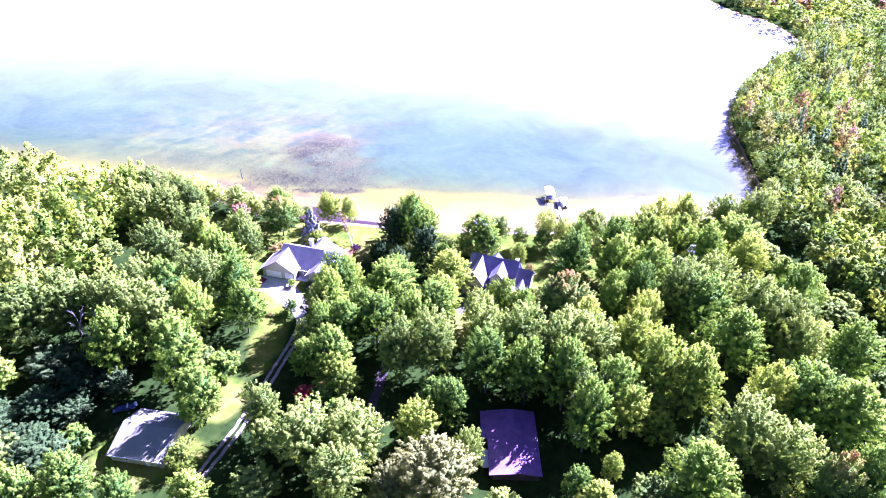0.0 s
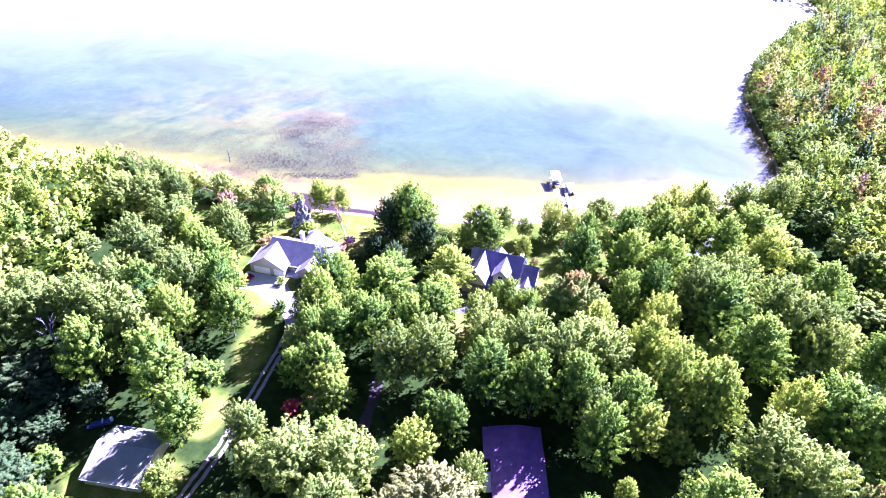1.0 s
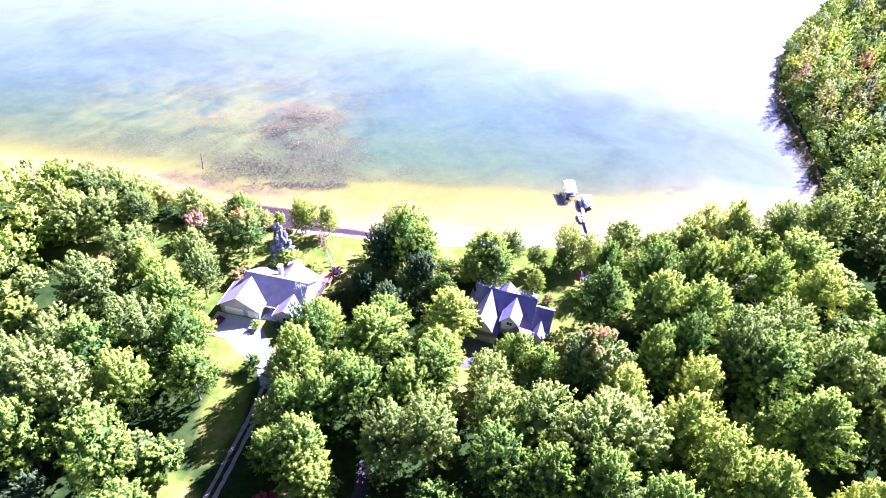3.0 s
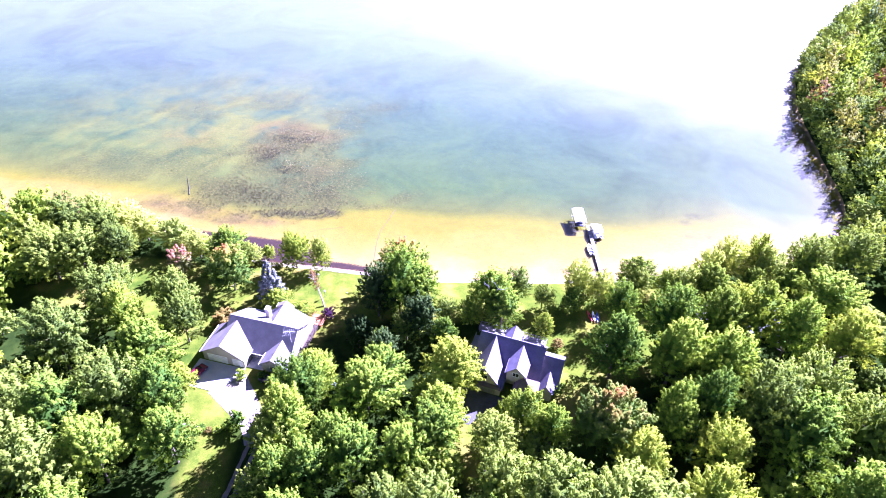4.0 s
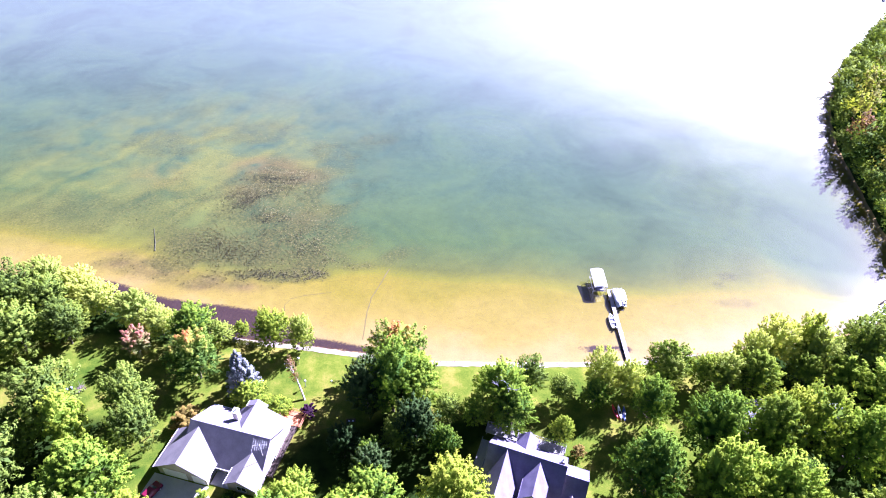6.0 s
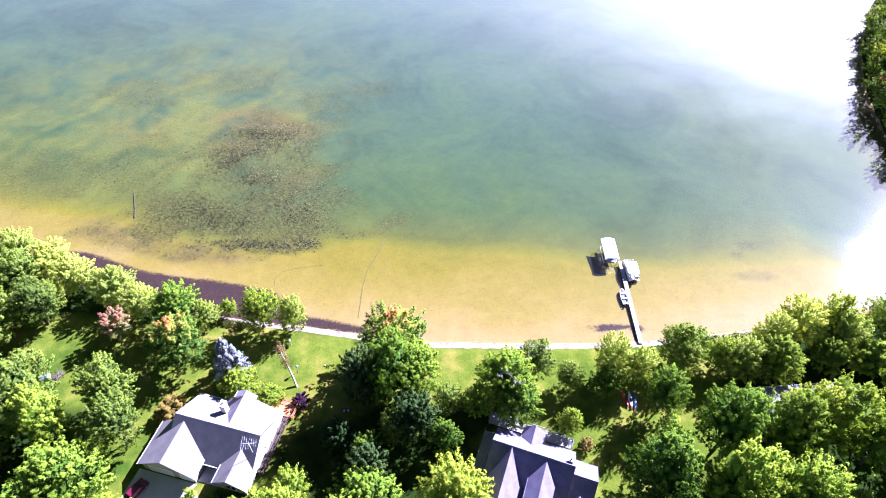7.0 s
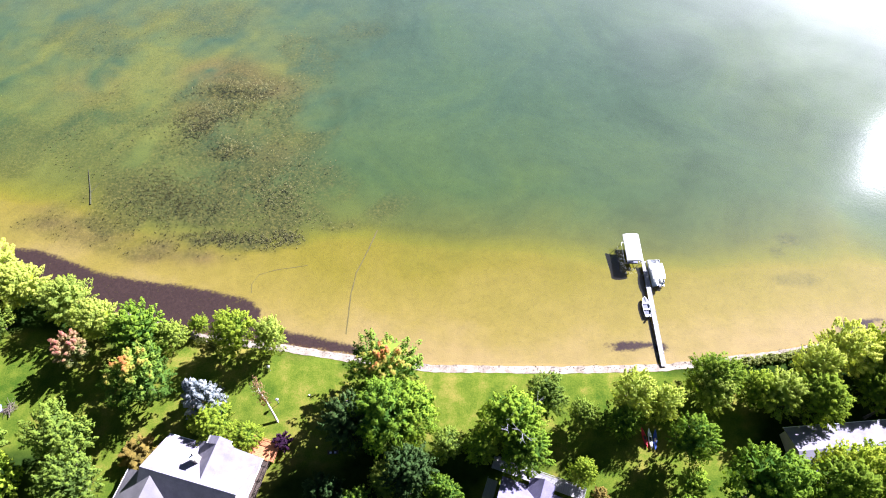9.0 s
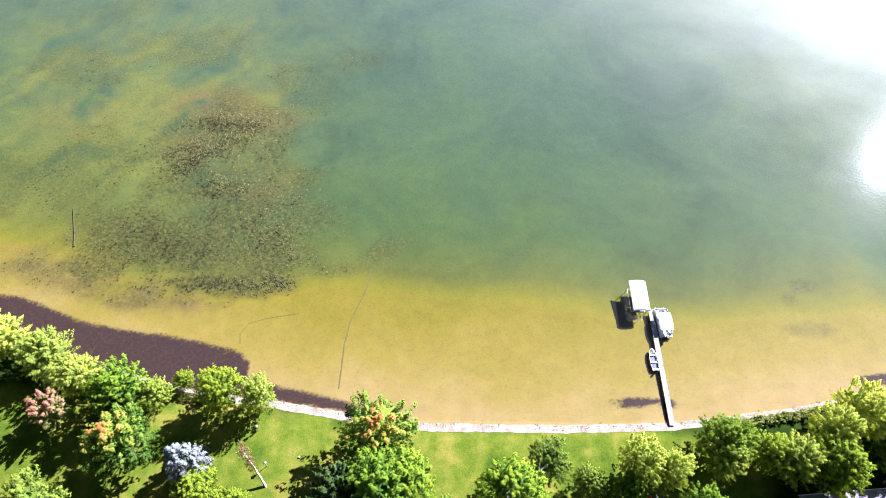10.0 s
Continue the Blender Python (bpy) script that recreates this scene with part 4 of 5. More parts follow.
# ---- houses ----
def gable_block(house, u0, u1, v0, v1, axis, eave, ridge, at, walls, roofing, over=0.45, base=0.0, ends=(True, True), trim=None):
    """Walls with gables and two roof slopes; the ridge runs along axis u or v at the place at."""
    def P(s, q, z):
        return (s, q, z) if axis == "u" else (q, s, z)
    s0, s1, q0, q1 = (u0, u1, v0, v1) if axis == "u" else (v0, v1, u0, u1)
    bm = bmesh.new()
    pts = [P(s, q, z) for s in (s0, s1) for q, z in ((q0, base), (q1, base), (q1, eave), (at, ridge), (q0, eave))]
    poly(bm, pts, ((0, 1, 2, 3, 4), (9, 8, 7, 6, 5), (0, 5, 6, 1), (1, 6, 7, 2), (4, 9, 5, 0), (2, 7, 8, 3), (3, 8, 9, 4)))
    bmesh.ops.recalc_face_normals(bm, faces=bm.faces)
    part("wall", bm, walls, house)
    a0, a1 = s0 - (over if ends[0] else 0), s1 + (over if ends[1] else 0)
    for q in (q0, q1):
        k = (ridge - eave) / abs(at - q)
        qq = q + math.copysign(over, q - at)
        zz = eave - k * over
        top = [P(a0, at, ridge + 0.16), P(a1, at, ridge + 0.16), P(a1, qq, zz + 0.16), P(a0, qq, zz + 0.16)]
        bm = slab(bmesh.new(), top, 0.15)
        bmesh.ops.recalc_face_normals(bm, faces=bm.faces)
        part("roof", bm, roofing, house)
        bm = bmesh.new()
        e0, e1 = P(a0, qq, zz - 0.02), P(a1, qq, zz + 0.17)
        lo = [min(a, b) for a, b in zip(e0, e1)]
        hi = [max(a, b) for a, b in zip(e0, e1)]
        sgn = math.copysign(0.1, q - at)
        j = 1 if axis == "u" else 0
        lo[j], hi[j] = sorted((qq, qq + sgn))
        box(bm, lo[0], hi[0], lo[1], hi[1], lo[2], hi[2])
        part("gutter", bm, trim or TRIM_WHITE, house)


def window(house, x, y, z, w, h, facing):
    """A framed window set on a wall; facing u or v, signed."""
    f = bmesh.new()
    g = bmesh.new()
    s = 1 if facing[0] == "+" else -1
    t0, t1 = (0.0, 0.07 * s)
    for a0, a1, b0, b1 in ((-w / 2 - 0.1, w / 2 + 0.1, h, h + 0.1), (-w / 2 - 0.1, w / 2 + 0.1, -0.12, 0), (-w / 2 - 0.1, -w / 2, 0, h), (w / 2, w / 2 + 0.1, 0, h), (-0.03, 0.03, 0, h)):
        c = sorted((t0, t1))
        if facing[1] == "u":
            box(f, x + c[0], x + c[1], y + a0, y + a1, z + b0, z + b1)
        else:
            box(f, x + a0, x + a1, y + c[0], y + c[1], z + b0, z + b1)
    c = sorted((0.0, 0.03 * s))
    if facing[1] == "u":
        box(g, x + c[0], x + c[1], y - w / 2, y + w / 2, z, z + h)
    else:
        box(g, x - w / 2, x + w / 2, y + c[0], y + c[1], z, z + h)
    fr_ = part("window", f, TRIM_WHITE, house, "white-framed window")
    part("pane", g, GLASS, fr_, "dark glass")


def garage_door(house, x, y, w, h, material=None):
    d = bmesh.new()
    rows = 4
    for i in range(rows):
        box(d, x - w / 2, x + w / 2, y - 0.05, y + 0.02, i * h / rows + 0.02, (i + 1) * h / rows - 0.02)
    part("garage_door", d, material or TRIM_WHITE, house, "panelled garage door")


def chimney(house, x, y, z0, z1, w, d, material):
    c = part("chimney", boxed(x - w / 2, x + w / 2, y - d / 2, y + d / 2, z0, z1, bev=0.03), material, house, "pale chimney stack")
    part("chimney_cap", boxed(x - w / 2 - 0.1, x + w / 2 + 0.1, y - d / 2 - 0.1, y + d / 2 + 0.1, z1, z1 + 0.14, bev=0.02), TRIM_WHITE, c)
    part("flue", tube(bmesh.new(), (x, y, z1 + 0.1), (x, y, z1 + 0.5), 0.16), BLACK, c)


def deck(house, x0, x1, y0, y1, z, material, rails=(True, True, True, True)):
    top = part("deck", boxed(x0 + 0.05, x1 - 0.05, y0 + 0.05, y1 - 0.05, z - 0.28, z - 0.09), material, house, "planked wooden deck")
    k = int((y1 - y0) / 0.3)
    step = (y1 - y0) / k
    plank = mesh_of("plank", boxed(x0, x1, 0.01, step - 0.01, z - 0.08, z), material)
    for i in range(k):
        ob = new("plank", plank)
        ob.parent = top
        ob.matrix_basis = pose(0, y0 + i * step, 0)
    post = mesh_of("deck_post", boxed(-0.07, 0.07, -0.07, 0.07, -0.3, z - 0.28), material)
    for xx in np.linspace(x0 + 0.2, x1 - 0.2, 3):
        for yy in (y0 + 0.2, y1 - 0.2):
            ob = new("deck_post", post)
            ob.parent = top
            ob.matrix_basis = pose(xx, yy, 0)
    sides = ((x0, y0, x1, y0), (x1, y0, x1, y1), (x1, y1, x0, y1), (x0, y1, x0, y0))
    for on, (ax, ay, bx, by) in zip(rails, sides):
        if not on:
            continue
        r = bmesh.new()
        tube(r, (ax, ay, z + 0.95), (bx, by, z + 0.95), 0.05, sides=5)
        tube(r, (ax, ay, z + 0.15), (bx, by, z + 0.15), 0.035, sides=5)
        k = max(2, int(math.hypot(bx - ax, by - ay) / 0.35))
        for i in range(k + 1):
            px, py = ax + (bx - ax) * i / k, ay + (by - ay) * i / k
            tube(r, (px, py, z - 0.05), (px, py, z + 0.95), 0.03 if i % 4 else 0.06, sides=5)
        part("railing", r, material, top)


# house by the pad: grey hipped and gabled roofs
h1 = thing("house", HOUSE1, "single-storey cream house with pale grey shingled gables", "house")
gable_block(h1, -7.6, 8.5, -5.1, 6.8, "u", 2.35, 6.7, 0.3, SIDING, SHINGLE_GREY)
gable_block(h1, -11.2, -0.9, -8.3, 0.0, "v", 2.8, 6.1, -6.0, SIDING, SHINGLE_TAN, ends=(True, False))
gable_block(h1, 3.3, 9.0, -8.0, 0.0, "v", 2.8, 4.7, 6.0, SIDING, SHINGLE_TAN, ends=(True, False))
gable_block(h1, -1.6, 9.1, 0.0, 7.0, "v", 2.8, 6.2, 2.2, SIDING, SHINGLE_GREY, ends=(False, True))
gable_block(h1, 0.4, 3.8, 7.0, 8.1, "v", 5.1, 6.19, 2.2, SIDING, SHINGLE_GREY, over=0.25, ends=(False, True))
chimney(h1, -0.4, 4.1, 3.0, 7.2, 1.0, 1.2, SIDING)
garage_door(h1, -7.6, -8.32, 4.9, 2.3)
garage_door(h1, -2.6, -8.32, 2.6, 2.3)
for v in (-6.5, -3.0, 0.5, 3.0, 5.6):
    window(h1, 9.12 if v > 0 else 9.02, v, 0.9, 1.3, 1.3, "+u")
window(h1, 6.2, -8.02, 0.9, 1.8, 1.4, "-v")
window(h1, 1.4, -5.12, 0.9, 1.4, 1.3, "-v")
window(h1, 6.5, 7.02, 0.7, 3.0, 1.7, "+v")
window(h1, -5, 7.02, 0.9, 1.8, 1.3, "+v")
part("front_door", boxed(0.0 + 2.4, 3.25, -5.18, -5.1, 0.05, 2.1), DARK_WOOD, h1, "dark front door")
part("skylight", slab(bmesh.new(), [(-3.4, 2.2, 5.2), (-1.9, 2.2, 5.2), (-1.9, 3.2, 4.78), (-3.4, 3.2, 4.78)], 0.2), GLASS, h1, "dark roof window")
deck(h1, 4.1, 11.0, 7.6, 10.9, 0.9, DECK_WOOD)
deck(h1, 9.2, 10.4, -4.0, 7.5, 0.9, DARK_WOOD, (True, True, False, False))
part("porch_slab", boxed(-0.7, 3.2, -8.0, -5.15, -0.4, 0.12, bev=0.02), CONCRETE, h1)
an = bmesh.new()
tube(an, (8.2, -2.2, 3.8), (8.2, -2.2, 8.6), 0.04)
tube(an, (7.0, -2.6, 8.4), (9.4, -1.8, 8.4), 0.02)
for i in range(7):
    k = i / 6
    x_, y_ = 7.0 + 2.4 * k, -2.6 + 0.8 * k
    w_ = 1.5 - 0.8 * k
    tube(an, (x_ + 0.3 * w_, y_ - 0.9 * w_, 8.4), (x_ - 0.3 * w_, y_ + 0.9 * w_, 8.4), 0.011, sides=5)
part("antenna", an, TRIM_WHITE, h1, "metal television antenna")

bm = bmesh.new()
slab(bm, [(-12.2, -8.6, 0.06), (-12.4, -16.0, 0.06), (-3.6, -16.2, 0.06), (-0.6, -8.6, 0.06)][::-1], 0.5)
bmesh.ops.recalc_face_normals(bm, faces=bm.faces)
pad = new("concrete_pad", mesh_of("concrete_pad", bm, CONCRETE))
pad.matrix_basis = HOUSE1
tagged(pad, "pale concrete parking pad before the garage", "pavement", kind="structure")

# second house: dark slate gables
h2 = thing("house", HOUSE2, "two-storey cream house with steep dark slate gables", "house")
gable_block(h2, -8.9, 5.2, -6.0, 4.8, "u", 2.8, 8.35, -0.4, SIDING, SHINGLE_DARK, trim=SHINGLE_DARK)
gable_block(h2, 5.0, 9.6, -5.2, 3.4, "u", 2.6, 6.6, -1.0, SIDING, SHINGLE_DARK, trim=SHINGLE_DARK)
gable_block(h2, -9.3, -1.9, -10.1, -0.6, "v", 3.2, 8.2, -5.7, SIDING, SHINGLE_DARK, ends=(True, False), trim=SHINGLE_DARK)
gable_block(h2, -1.3, 2.7, -7.6, -0.4, "v", 5.9, 7.9, 0.7, SIDING, SHINGLE_DARK, over=0.35, base=3.0, ends=(True, False), trim=SHINGLE_DARK)
gable_block(h2, 6.4, 8.9, -7.8, -3.6, "v", 3.1, 4.7, 7.6, SIDING, SHINGLE_DARK, over=0.3, ends=(True, False), trim=SHINGLE_DARK)
gable_block(h2, -4.4, -0.8, 0.0, 6.2, "v", 3.6, 5.4, -2.6, SIDING, SHINGLE_DARK, over=0.3, ends=(False, True), trim=SHINGLE_DARK)
hip = bmesh.new()
poly(hip, ((0.6, -10.4, 2.9), (6.0, -10.4, 2.9), (6.0, -5.6, 2.9), (0.6, -5.6, 2.9), (2.8, -7.9, 5.6)), ((0, 1, 4), (1, 2, 4), (2, 3, 4), (3, 0, 4), (3, 2, 1, 0)))
part("porch_roof", hip, SHINGLE_BROWN, h2, "hipped brown porch roof")
part("porch_wall", boxed(1.0, 5.6, -9.9, -6.1, 0, 2.9), SIDING, h2)
chimney(h2, 4.7, 0.7, 4.0, 8.4, 0.8, 0.8, SIDING)
garage_door(h2, -5.6, -10.12, 5.2, 2.4, material=GREY_WOOD)
part("pent_roof", slab(bmesh.new(), [(-9.5, -10.15, 3.45), (-9.5, -10.95, 3.0), (-1.7, -10.95, 3.0), (-1.7, -10.15, 3.45)], 0.12), SHINGLE_BROWN, h2, "narrow brown pent roof over the garage door")
window(h2, 0.7, -7.62, 4.9, 1.3, 1.1, "-v")
window(h2, 3.2, -9.92, 0.9, 1.8, 1.3, "-v")
window(h2, -5.7, -10.12, 4.6, 1.4, 1.1, "-v")
for v in (-5.0, -1.5, 2.0):
    window(h2, 9.62, v, 1.0, 1.4, 1.4, "+u")
for u in (-6.5, -2.0, 2.5, 6.5):
    window(h2, u, 4.82 if u < 5 else 3.62, 0.8, 2.0, 1.7, "+v")
deck(h2, -11.5, 4.8, 6.4, 8.4, 1.0, GREY_WOOD, (False, True, True, True))
deck(h2, -11.6, -9.75, -9.5, 4.6, 1.0, GREY_WOOD, (True, False, False, True))
bm = bmesh.new()
slab(bm, [(-10.5, -10.3, 0.06), (-11.5, -19.5, 0.06), (-6.0, -19.5, 0.06), (-0.4, -10.3, 0.06)][::-1], 0.5)
bmesh.ops.recalc_face_normals(bm, faces=bm.faces)
pad = new("asphalt_drive", mesh_of("asphalt_drive", bm, ASPHALT))
pad.matrix_basis = HOUSE2
tagged(pad, "dark asphalt drive before the garage", "driveway", kind="structure")

# third house among trees
h3 = thing("house", HOUSE3, "low house with pale grey roof half hidden by trees", "house")
gable_block(h3, -10.5, 10.5, -4.2, 4.2, "u", 2.8, 4.6, 0.0, SIDING, SHINGLE_GREY)
for u in (-7, -2, 3, 7.5):
    window(h3, u, 4.22, 0.9, 1.8, 1.3, "+v")
    window(h3, u, -4.22, 0.9, 1.4, 1.2, "-v")

# detached garage
gar = thing("garage", GARAGE, "pale detached garage with a low shingled gable roof", "garage")
gable_block(gar, -5.9, 5.9, -6.1, 6.1, "u", 2.3, 4.4, 0.8, SIDING, SHINGLE_PALE)
d = bmesh.new()
for i in range(4):
    box(d, 5.9, 5.96, -3.2, 1.6, i * 0.55 + 0.02, (i + 1) * 0.55 - 0.02)
part("garage_door", d, TRIM_WHITE, gar, "white panelled garage door")
window(gar, -2.5, -6.12, 0.9, 1.0, 0.9, "-v")
part("side_door", boxed(2.0, 2.9, -6.16, -6.1, 0.02, 2.05), TRIM_WHITE, gar, "white side door")

# cabin with a plum metal roof
cab = thing("cabin", CABIN, "dark wooden cabin with a plum-brown metal roof", "cabin")
gable_block(cab, -4.6, 5.4, -8.4, 8.4, "v", 2.1, 2.75, 1.0, DARK_WOOD, SHINGLE_PLUM, over=0.5, trim=SHINGLE_PLUM)
gable_block(cab, -6.3, -4.6, 1.2, 8.4, "u", 1.9, 2.2, 4.8, DARK_WOOD, SHINGLE_PLUM, over=0.3, trim=SHINGLE_PLUM)
part("lean_to_roof", slab(bmesh.new(), [(-4.6, -6.8, 2.1), (-6.6, -6.8, 1.8), (-6.6, -2.2, 1.8), (-4.6, -2.2, 2.1)], 0.1), GREY_WOOD, cab, "grey lean-to roof")
for yy in (-6.6, -2.4):
    part("post", boxed(-6.5, -6.35, yy - 0.07, yy + 0.07, -0.2, 1.75), DARK_WOOD, cab)

# ---- dock, boats and lake things ----
DX = 45.7
dk = thing("dock", pose(DX, 185.4, 0), "long narrow weathered aluminium and plank dock", "dock")
for i in range(8):
    y0 = i * 3.0
    b = bmesh.new()
    for j in range(10):
        box(b, -0.43, 0.43, y0 + j * 0.3 + 0.01, y0 + j * 0.3 + 0.29, 0.52, 0.57)
    box(b, -0.48, -0.43, y0 + 0.02, y0 + 2.98, 0.42, 0.58)
    box(b, 0.43, 0.48, y0 + 0.02, y0 + 2.98, 0.42, 0.58)
    part("dock_section", b, GREY_WOOD, dk)
    b = bmesh.new()
    for s in (-0.5, 0.5):
        tube(b, (s, y0 + 2.9, gz(DX, 185.4 + y0) - 0.3), (s, y0 + 2.9, 0.75), 0.035, sides=6)
    part("dock_leg", b, ALU, dk)

lf = thing("boat_lift", pose(43.2, 211.6, 0, 0, 0, 0), "boat lift under a white fabric canopy", "boat lift")
b = bmesh.new()
K = 9
rows_ = []
for j, yy in enumerate((-3.5, -3.35, 3.35, 3.5)):
    row = []
    for i in range(K):
        a = i / (K - 1) * 2 - 1
        drop = 0.25 if j in (0, 3) else 0.0
        row.append(b.verts.new((1.72 * a, yy, 2.95 - 0.42 * abs(a) ** 2.2 - drop)))
    rows_.append(row)
for r0, r1 in zip(rows_, rows_[1:]):
    for i in range(K - 1):
        b.faces.new((r0[i], r0[i + 1], r1[i + 1], r1[i]))
bmesh.ops.solidify(b, geom=list(b.faces), thickness=0.04)
bmesh.ops.recalc_face_normals(b, faces=b.faces)
part("canopy", b, CANVAS, lf, "white fabric canopy")
for sx in (-1.6, 1.6):
    for sy in (-2.6, 2.6):
        part("lift_post", tube(bmesh.new(), (sx, sy, -1.3), (sx, sy, 2.5), 0.06, sides=6), ALU, lf)
b = bmesh.new()
for sy in (-2.6, 2.6):
    tube(b, (-1.6, sy, 0.3), (1.6, sy, 0.3), 0.06, sides=6)
for sx in (-1.6, 1.6):
    tube(b, (sx, -2.6, 2.4), (sx, 2.6, 2.4), 0.04, sides=6)
    tube(b, (sx, -2.6, 0.5), (sx, 2.6, 0.5), 0.05, sides=6)
part("lift_frame", b, ALU, lf)
b = bmesh.new()
ring = [(-2.5 + 0.28 * math.cos(a), -2.0, 0.9 + 0.28 * math.sin(a)) for a in np.linspace(0, 6.28, 13)]
for p0, p1 in zip(ring, ring[1:]):
    tube(b, p0, p1, 0.03, sides=5)
tube(b, (-1.6, -2.0, 0.9), (-2.5, -2.0, 0.9), 0.03, sides=5)
part("winch_wheel", b, ALU, lf)
b = bmesh.new()
box(b, -1.1, 1.1, -3.0, 2.9, 0.55, 0.95, bev=0.12)
box(b, -0.9, 0.9, -2.2, 0.8, 0.95, 1.35, bev=0.1)
lb = new("lift_boat", mesh_of("lift_boat", b, NAVY))
lb.matrix_basis = pose(43.2, 211.6, 0)
tagged(lb, "covered runabout raised in the boat lift", "boat")

pt = thing("pontoon_boat", pose(47.8, 206.4, 0, 0, 0, 1.5), "white pontoon boat moored beside the dock", "boat")
for s in (-0.9, 0.9):
    b = bmesh.new()
    tube(b, (s, -3.0, 0.12), (s, 2.9, 0.12), 0.3, 0.3, 12)
    tube(b, (s, 2.9, 0.12), (s, 3.6, 0.25), 0.3, 0.05, 12)
    part("pontoon", b, ALU, pt)
part("boat_deck", boxed(-1.28, 1.28, -3.1, 3.2, 0.44, 0.54, bev=0.02), WHITE_PAINT, pt)
for a in ((-1.25, -1.2, -2.6, 3.0), (1.2, 1.25, -2.6, 3.0), (-1.2, 1.2, 2.95, 3.0)):
    part("side_panel", boxed(*a, 0.56, 1.15, bev=0.02), WHITE_PAINT, pt)
for a in ((-1.1, -0.55, 0.6, 2.8), (0.55, 1.1, 0.6, 2.8), (-1.1, -0.5, -2.4, -0.9), (0.5, 1.1, -2.4, -1.2)):
    bench = part("bench", boxed(*a, 0.55, 0.92, bev=0.08), CANVAS, pt)
b = bmesh.new()
for i in range(6):
    t0, t1 = i / 6 * 2 - 1, (i + 1) / 6 * 2 - 1
    slab(b, [(1.3, -0.2 + 1.9 * t0, 2.15 - 0.25 * t0 * t0), (1.3, -0.2 + 1.9 * t1, 2.15 - 0.25 * t1 * t1), (-1.3, -0.2 + 1.9 * t1, 2.15 - 0.25 * t1 * t1), (-1.3, -0.2 + 1.9 * t0, 2.15 - 0.25 * t0 * t0)], 0.04)
bmesh.ops.recalc_face_normals(b, faces=b.faces)
part("sun_top", b, CANVAS, pt, "white fabric sun top")
for s in (-1.2, 1.2):
    part("top_pole", tube(bmesh.new(), (s, -0.2, 0.6), (s, 1.4, 2.0), 0.025, sides=6), ALU, pt)
    part("top_pole", tube(bmesh.new(), (s, -0.2, 0.6), (s, -1.8, 2.0), 0.025, sides=6), ALU, pt)
part("console", boxed(0.25, 1.05, -0.7, 0.2, 0.55, 1.35, bev=0.08), NAVY, pt)
b = boxed(-0.3, 0.3, -3.7, -3.05, 0.55, 1.2, bev=0.12)
box(b, -0.12, 0.12, -3.4, -3.15, -0.5, 0.6, bev=0.04)
part("outboard_motor", b, BLACK, pt, "black outboard motor")

rb = thing("rowing_boat", pose(44.5, 198.4, 0, 0, 0, 3), "small open white fishing boat tied at the dock", "boat")
b = bmesh.new()
secs = []
for yy, w, keel in ((-2.2, 0.68, 0.02), (-1.0, 0.8, -0.05), (0.4, 0.8, -0.05), (1.5, 0.58, 0.0), (2.1, 0.3, 0.15), (2.4, 0.03, 0.3)):
    rim = 0.52 + 0.04 * max(yy, 0)
    secs.append([b.verts.new(q) for q in ((-w, yy, rim), (-w * 0.75, yy, keel + 0.05), (0, yy, keel), (w * 0.75, yy, keel + 0.05), (w, yy, rim))])
for s0, s1 in zip(secs, secs[1:]):
    for i in range(4):
        b.faces.new((s0[i], s0[i + 1], s1[i + 1], s1[i]))
b.faces.new(secs[0])
bmesh.ops.recalc_face_normals(b, faces=b.faces)
bmesh.ops.solidify(b, geom=list(b.faces), thickness=0.06)
part("hull", b, WHITE_PAINT, rb)
part("boat_floor", boxed(-0.62, 0.62, -2.05, 1.35, 0.14, 0.24), NAVY, rb, "dark boat floor")
for yy in (-1.9, -0.5, 1.0):
    part("seat", boxed(-0.72 if yy < 1 else -0.6, 0.72 if yy < 1 else 0.6, yy - 0.17, yy + 0.17, 0.38, 0.44, bev=0.015), WHITE_PAINT, rb)
b = boxed(-0.17, 0.17, -2.55, -2.2, 0.45, 0.95, bev=0.08)
box(b, -0.07, 0.07, -2.45, -2.3, -0.3, 0.5, bev=0.02)
part("outboard_motor", b, BLACK, rb)

# sunken log and rope in the shallows
b = bmesh.new()
pts_ = [(-76.5, 222.6), (-77.6, 226), (-79.2, 230), (-80.4, 233)]
for i in range(3):
    tube(b, (*pts_[i], gz(*pts_[i]) + 0.12), (*pts_[i + 1], gz(*pts_[i + 1]) + 0.12), 0.17 - 0.04 * i, 0.13 - 0.04 * i, 7)
tube(b, (-77.6, 226, gz(-77.6, 226) + 0.12), (-76.6, 229, gz(-76.6, 229) + 0.1), 0.07, 0.03, 6)
lg = new("fallen_log", mesh_of("fallen_log", b, surface("sunken_wood", (0.03, 0.032, 0.012), (0.075, 0.07, 0.028), 2, 9, 0.9)))
tagged(lg, "waterlogged fallen tree trunk in the shallows", "log")
b = bmesh.new()
arc = [(43.9 - 0.9 * math.sin(a), 203.2 - 1.6 * math.cos(a), -0.45) for a in np.linspace(-0.3, 2.6, 14)]
for p0, p1 in zip(arc, arc[1:]):
    tube(b, p0, p1, 0.06, sides=5)
rp = new("mooring_hose", mesh_of("mooring_hose", b, BLACK))
tagged(rp, "dark curled hose lying on the lake bed", "hose")

rng_ = np.random.default_rng(9)
wx, wy = rng_.uniform(-92, -14, 60000), rng_.uniform(205, 285, 60000)
cov = weed_cover(wx, wy)
patch = np.clip(0.5 + 0.6 * cloudy(wx * 1.2, wy * 1.2), 0, 1)
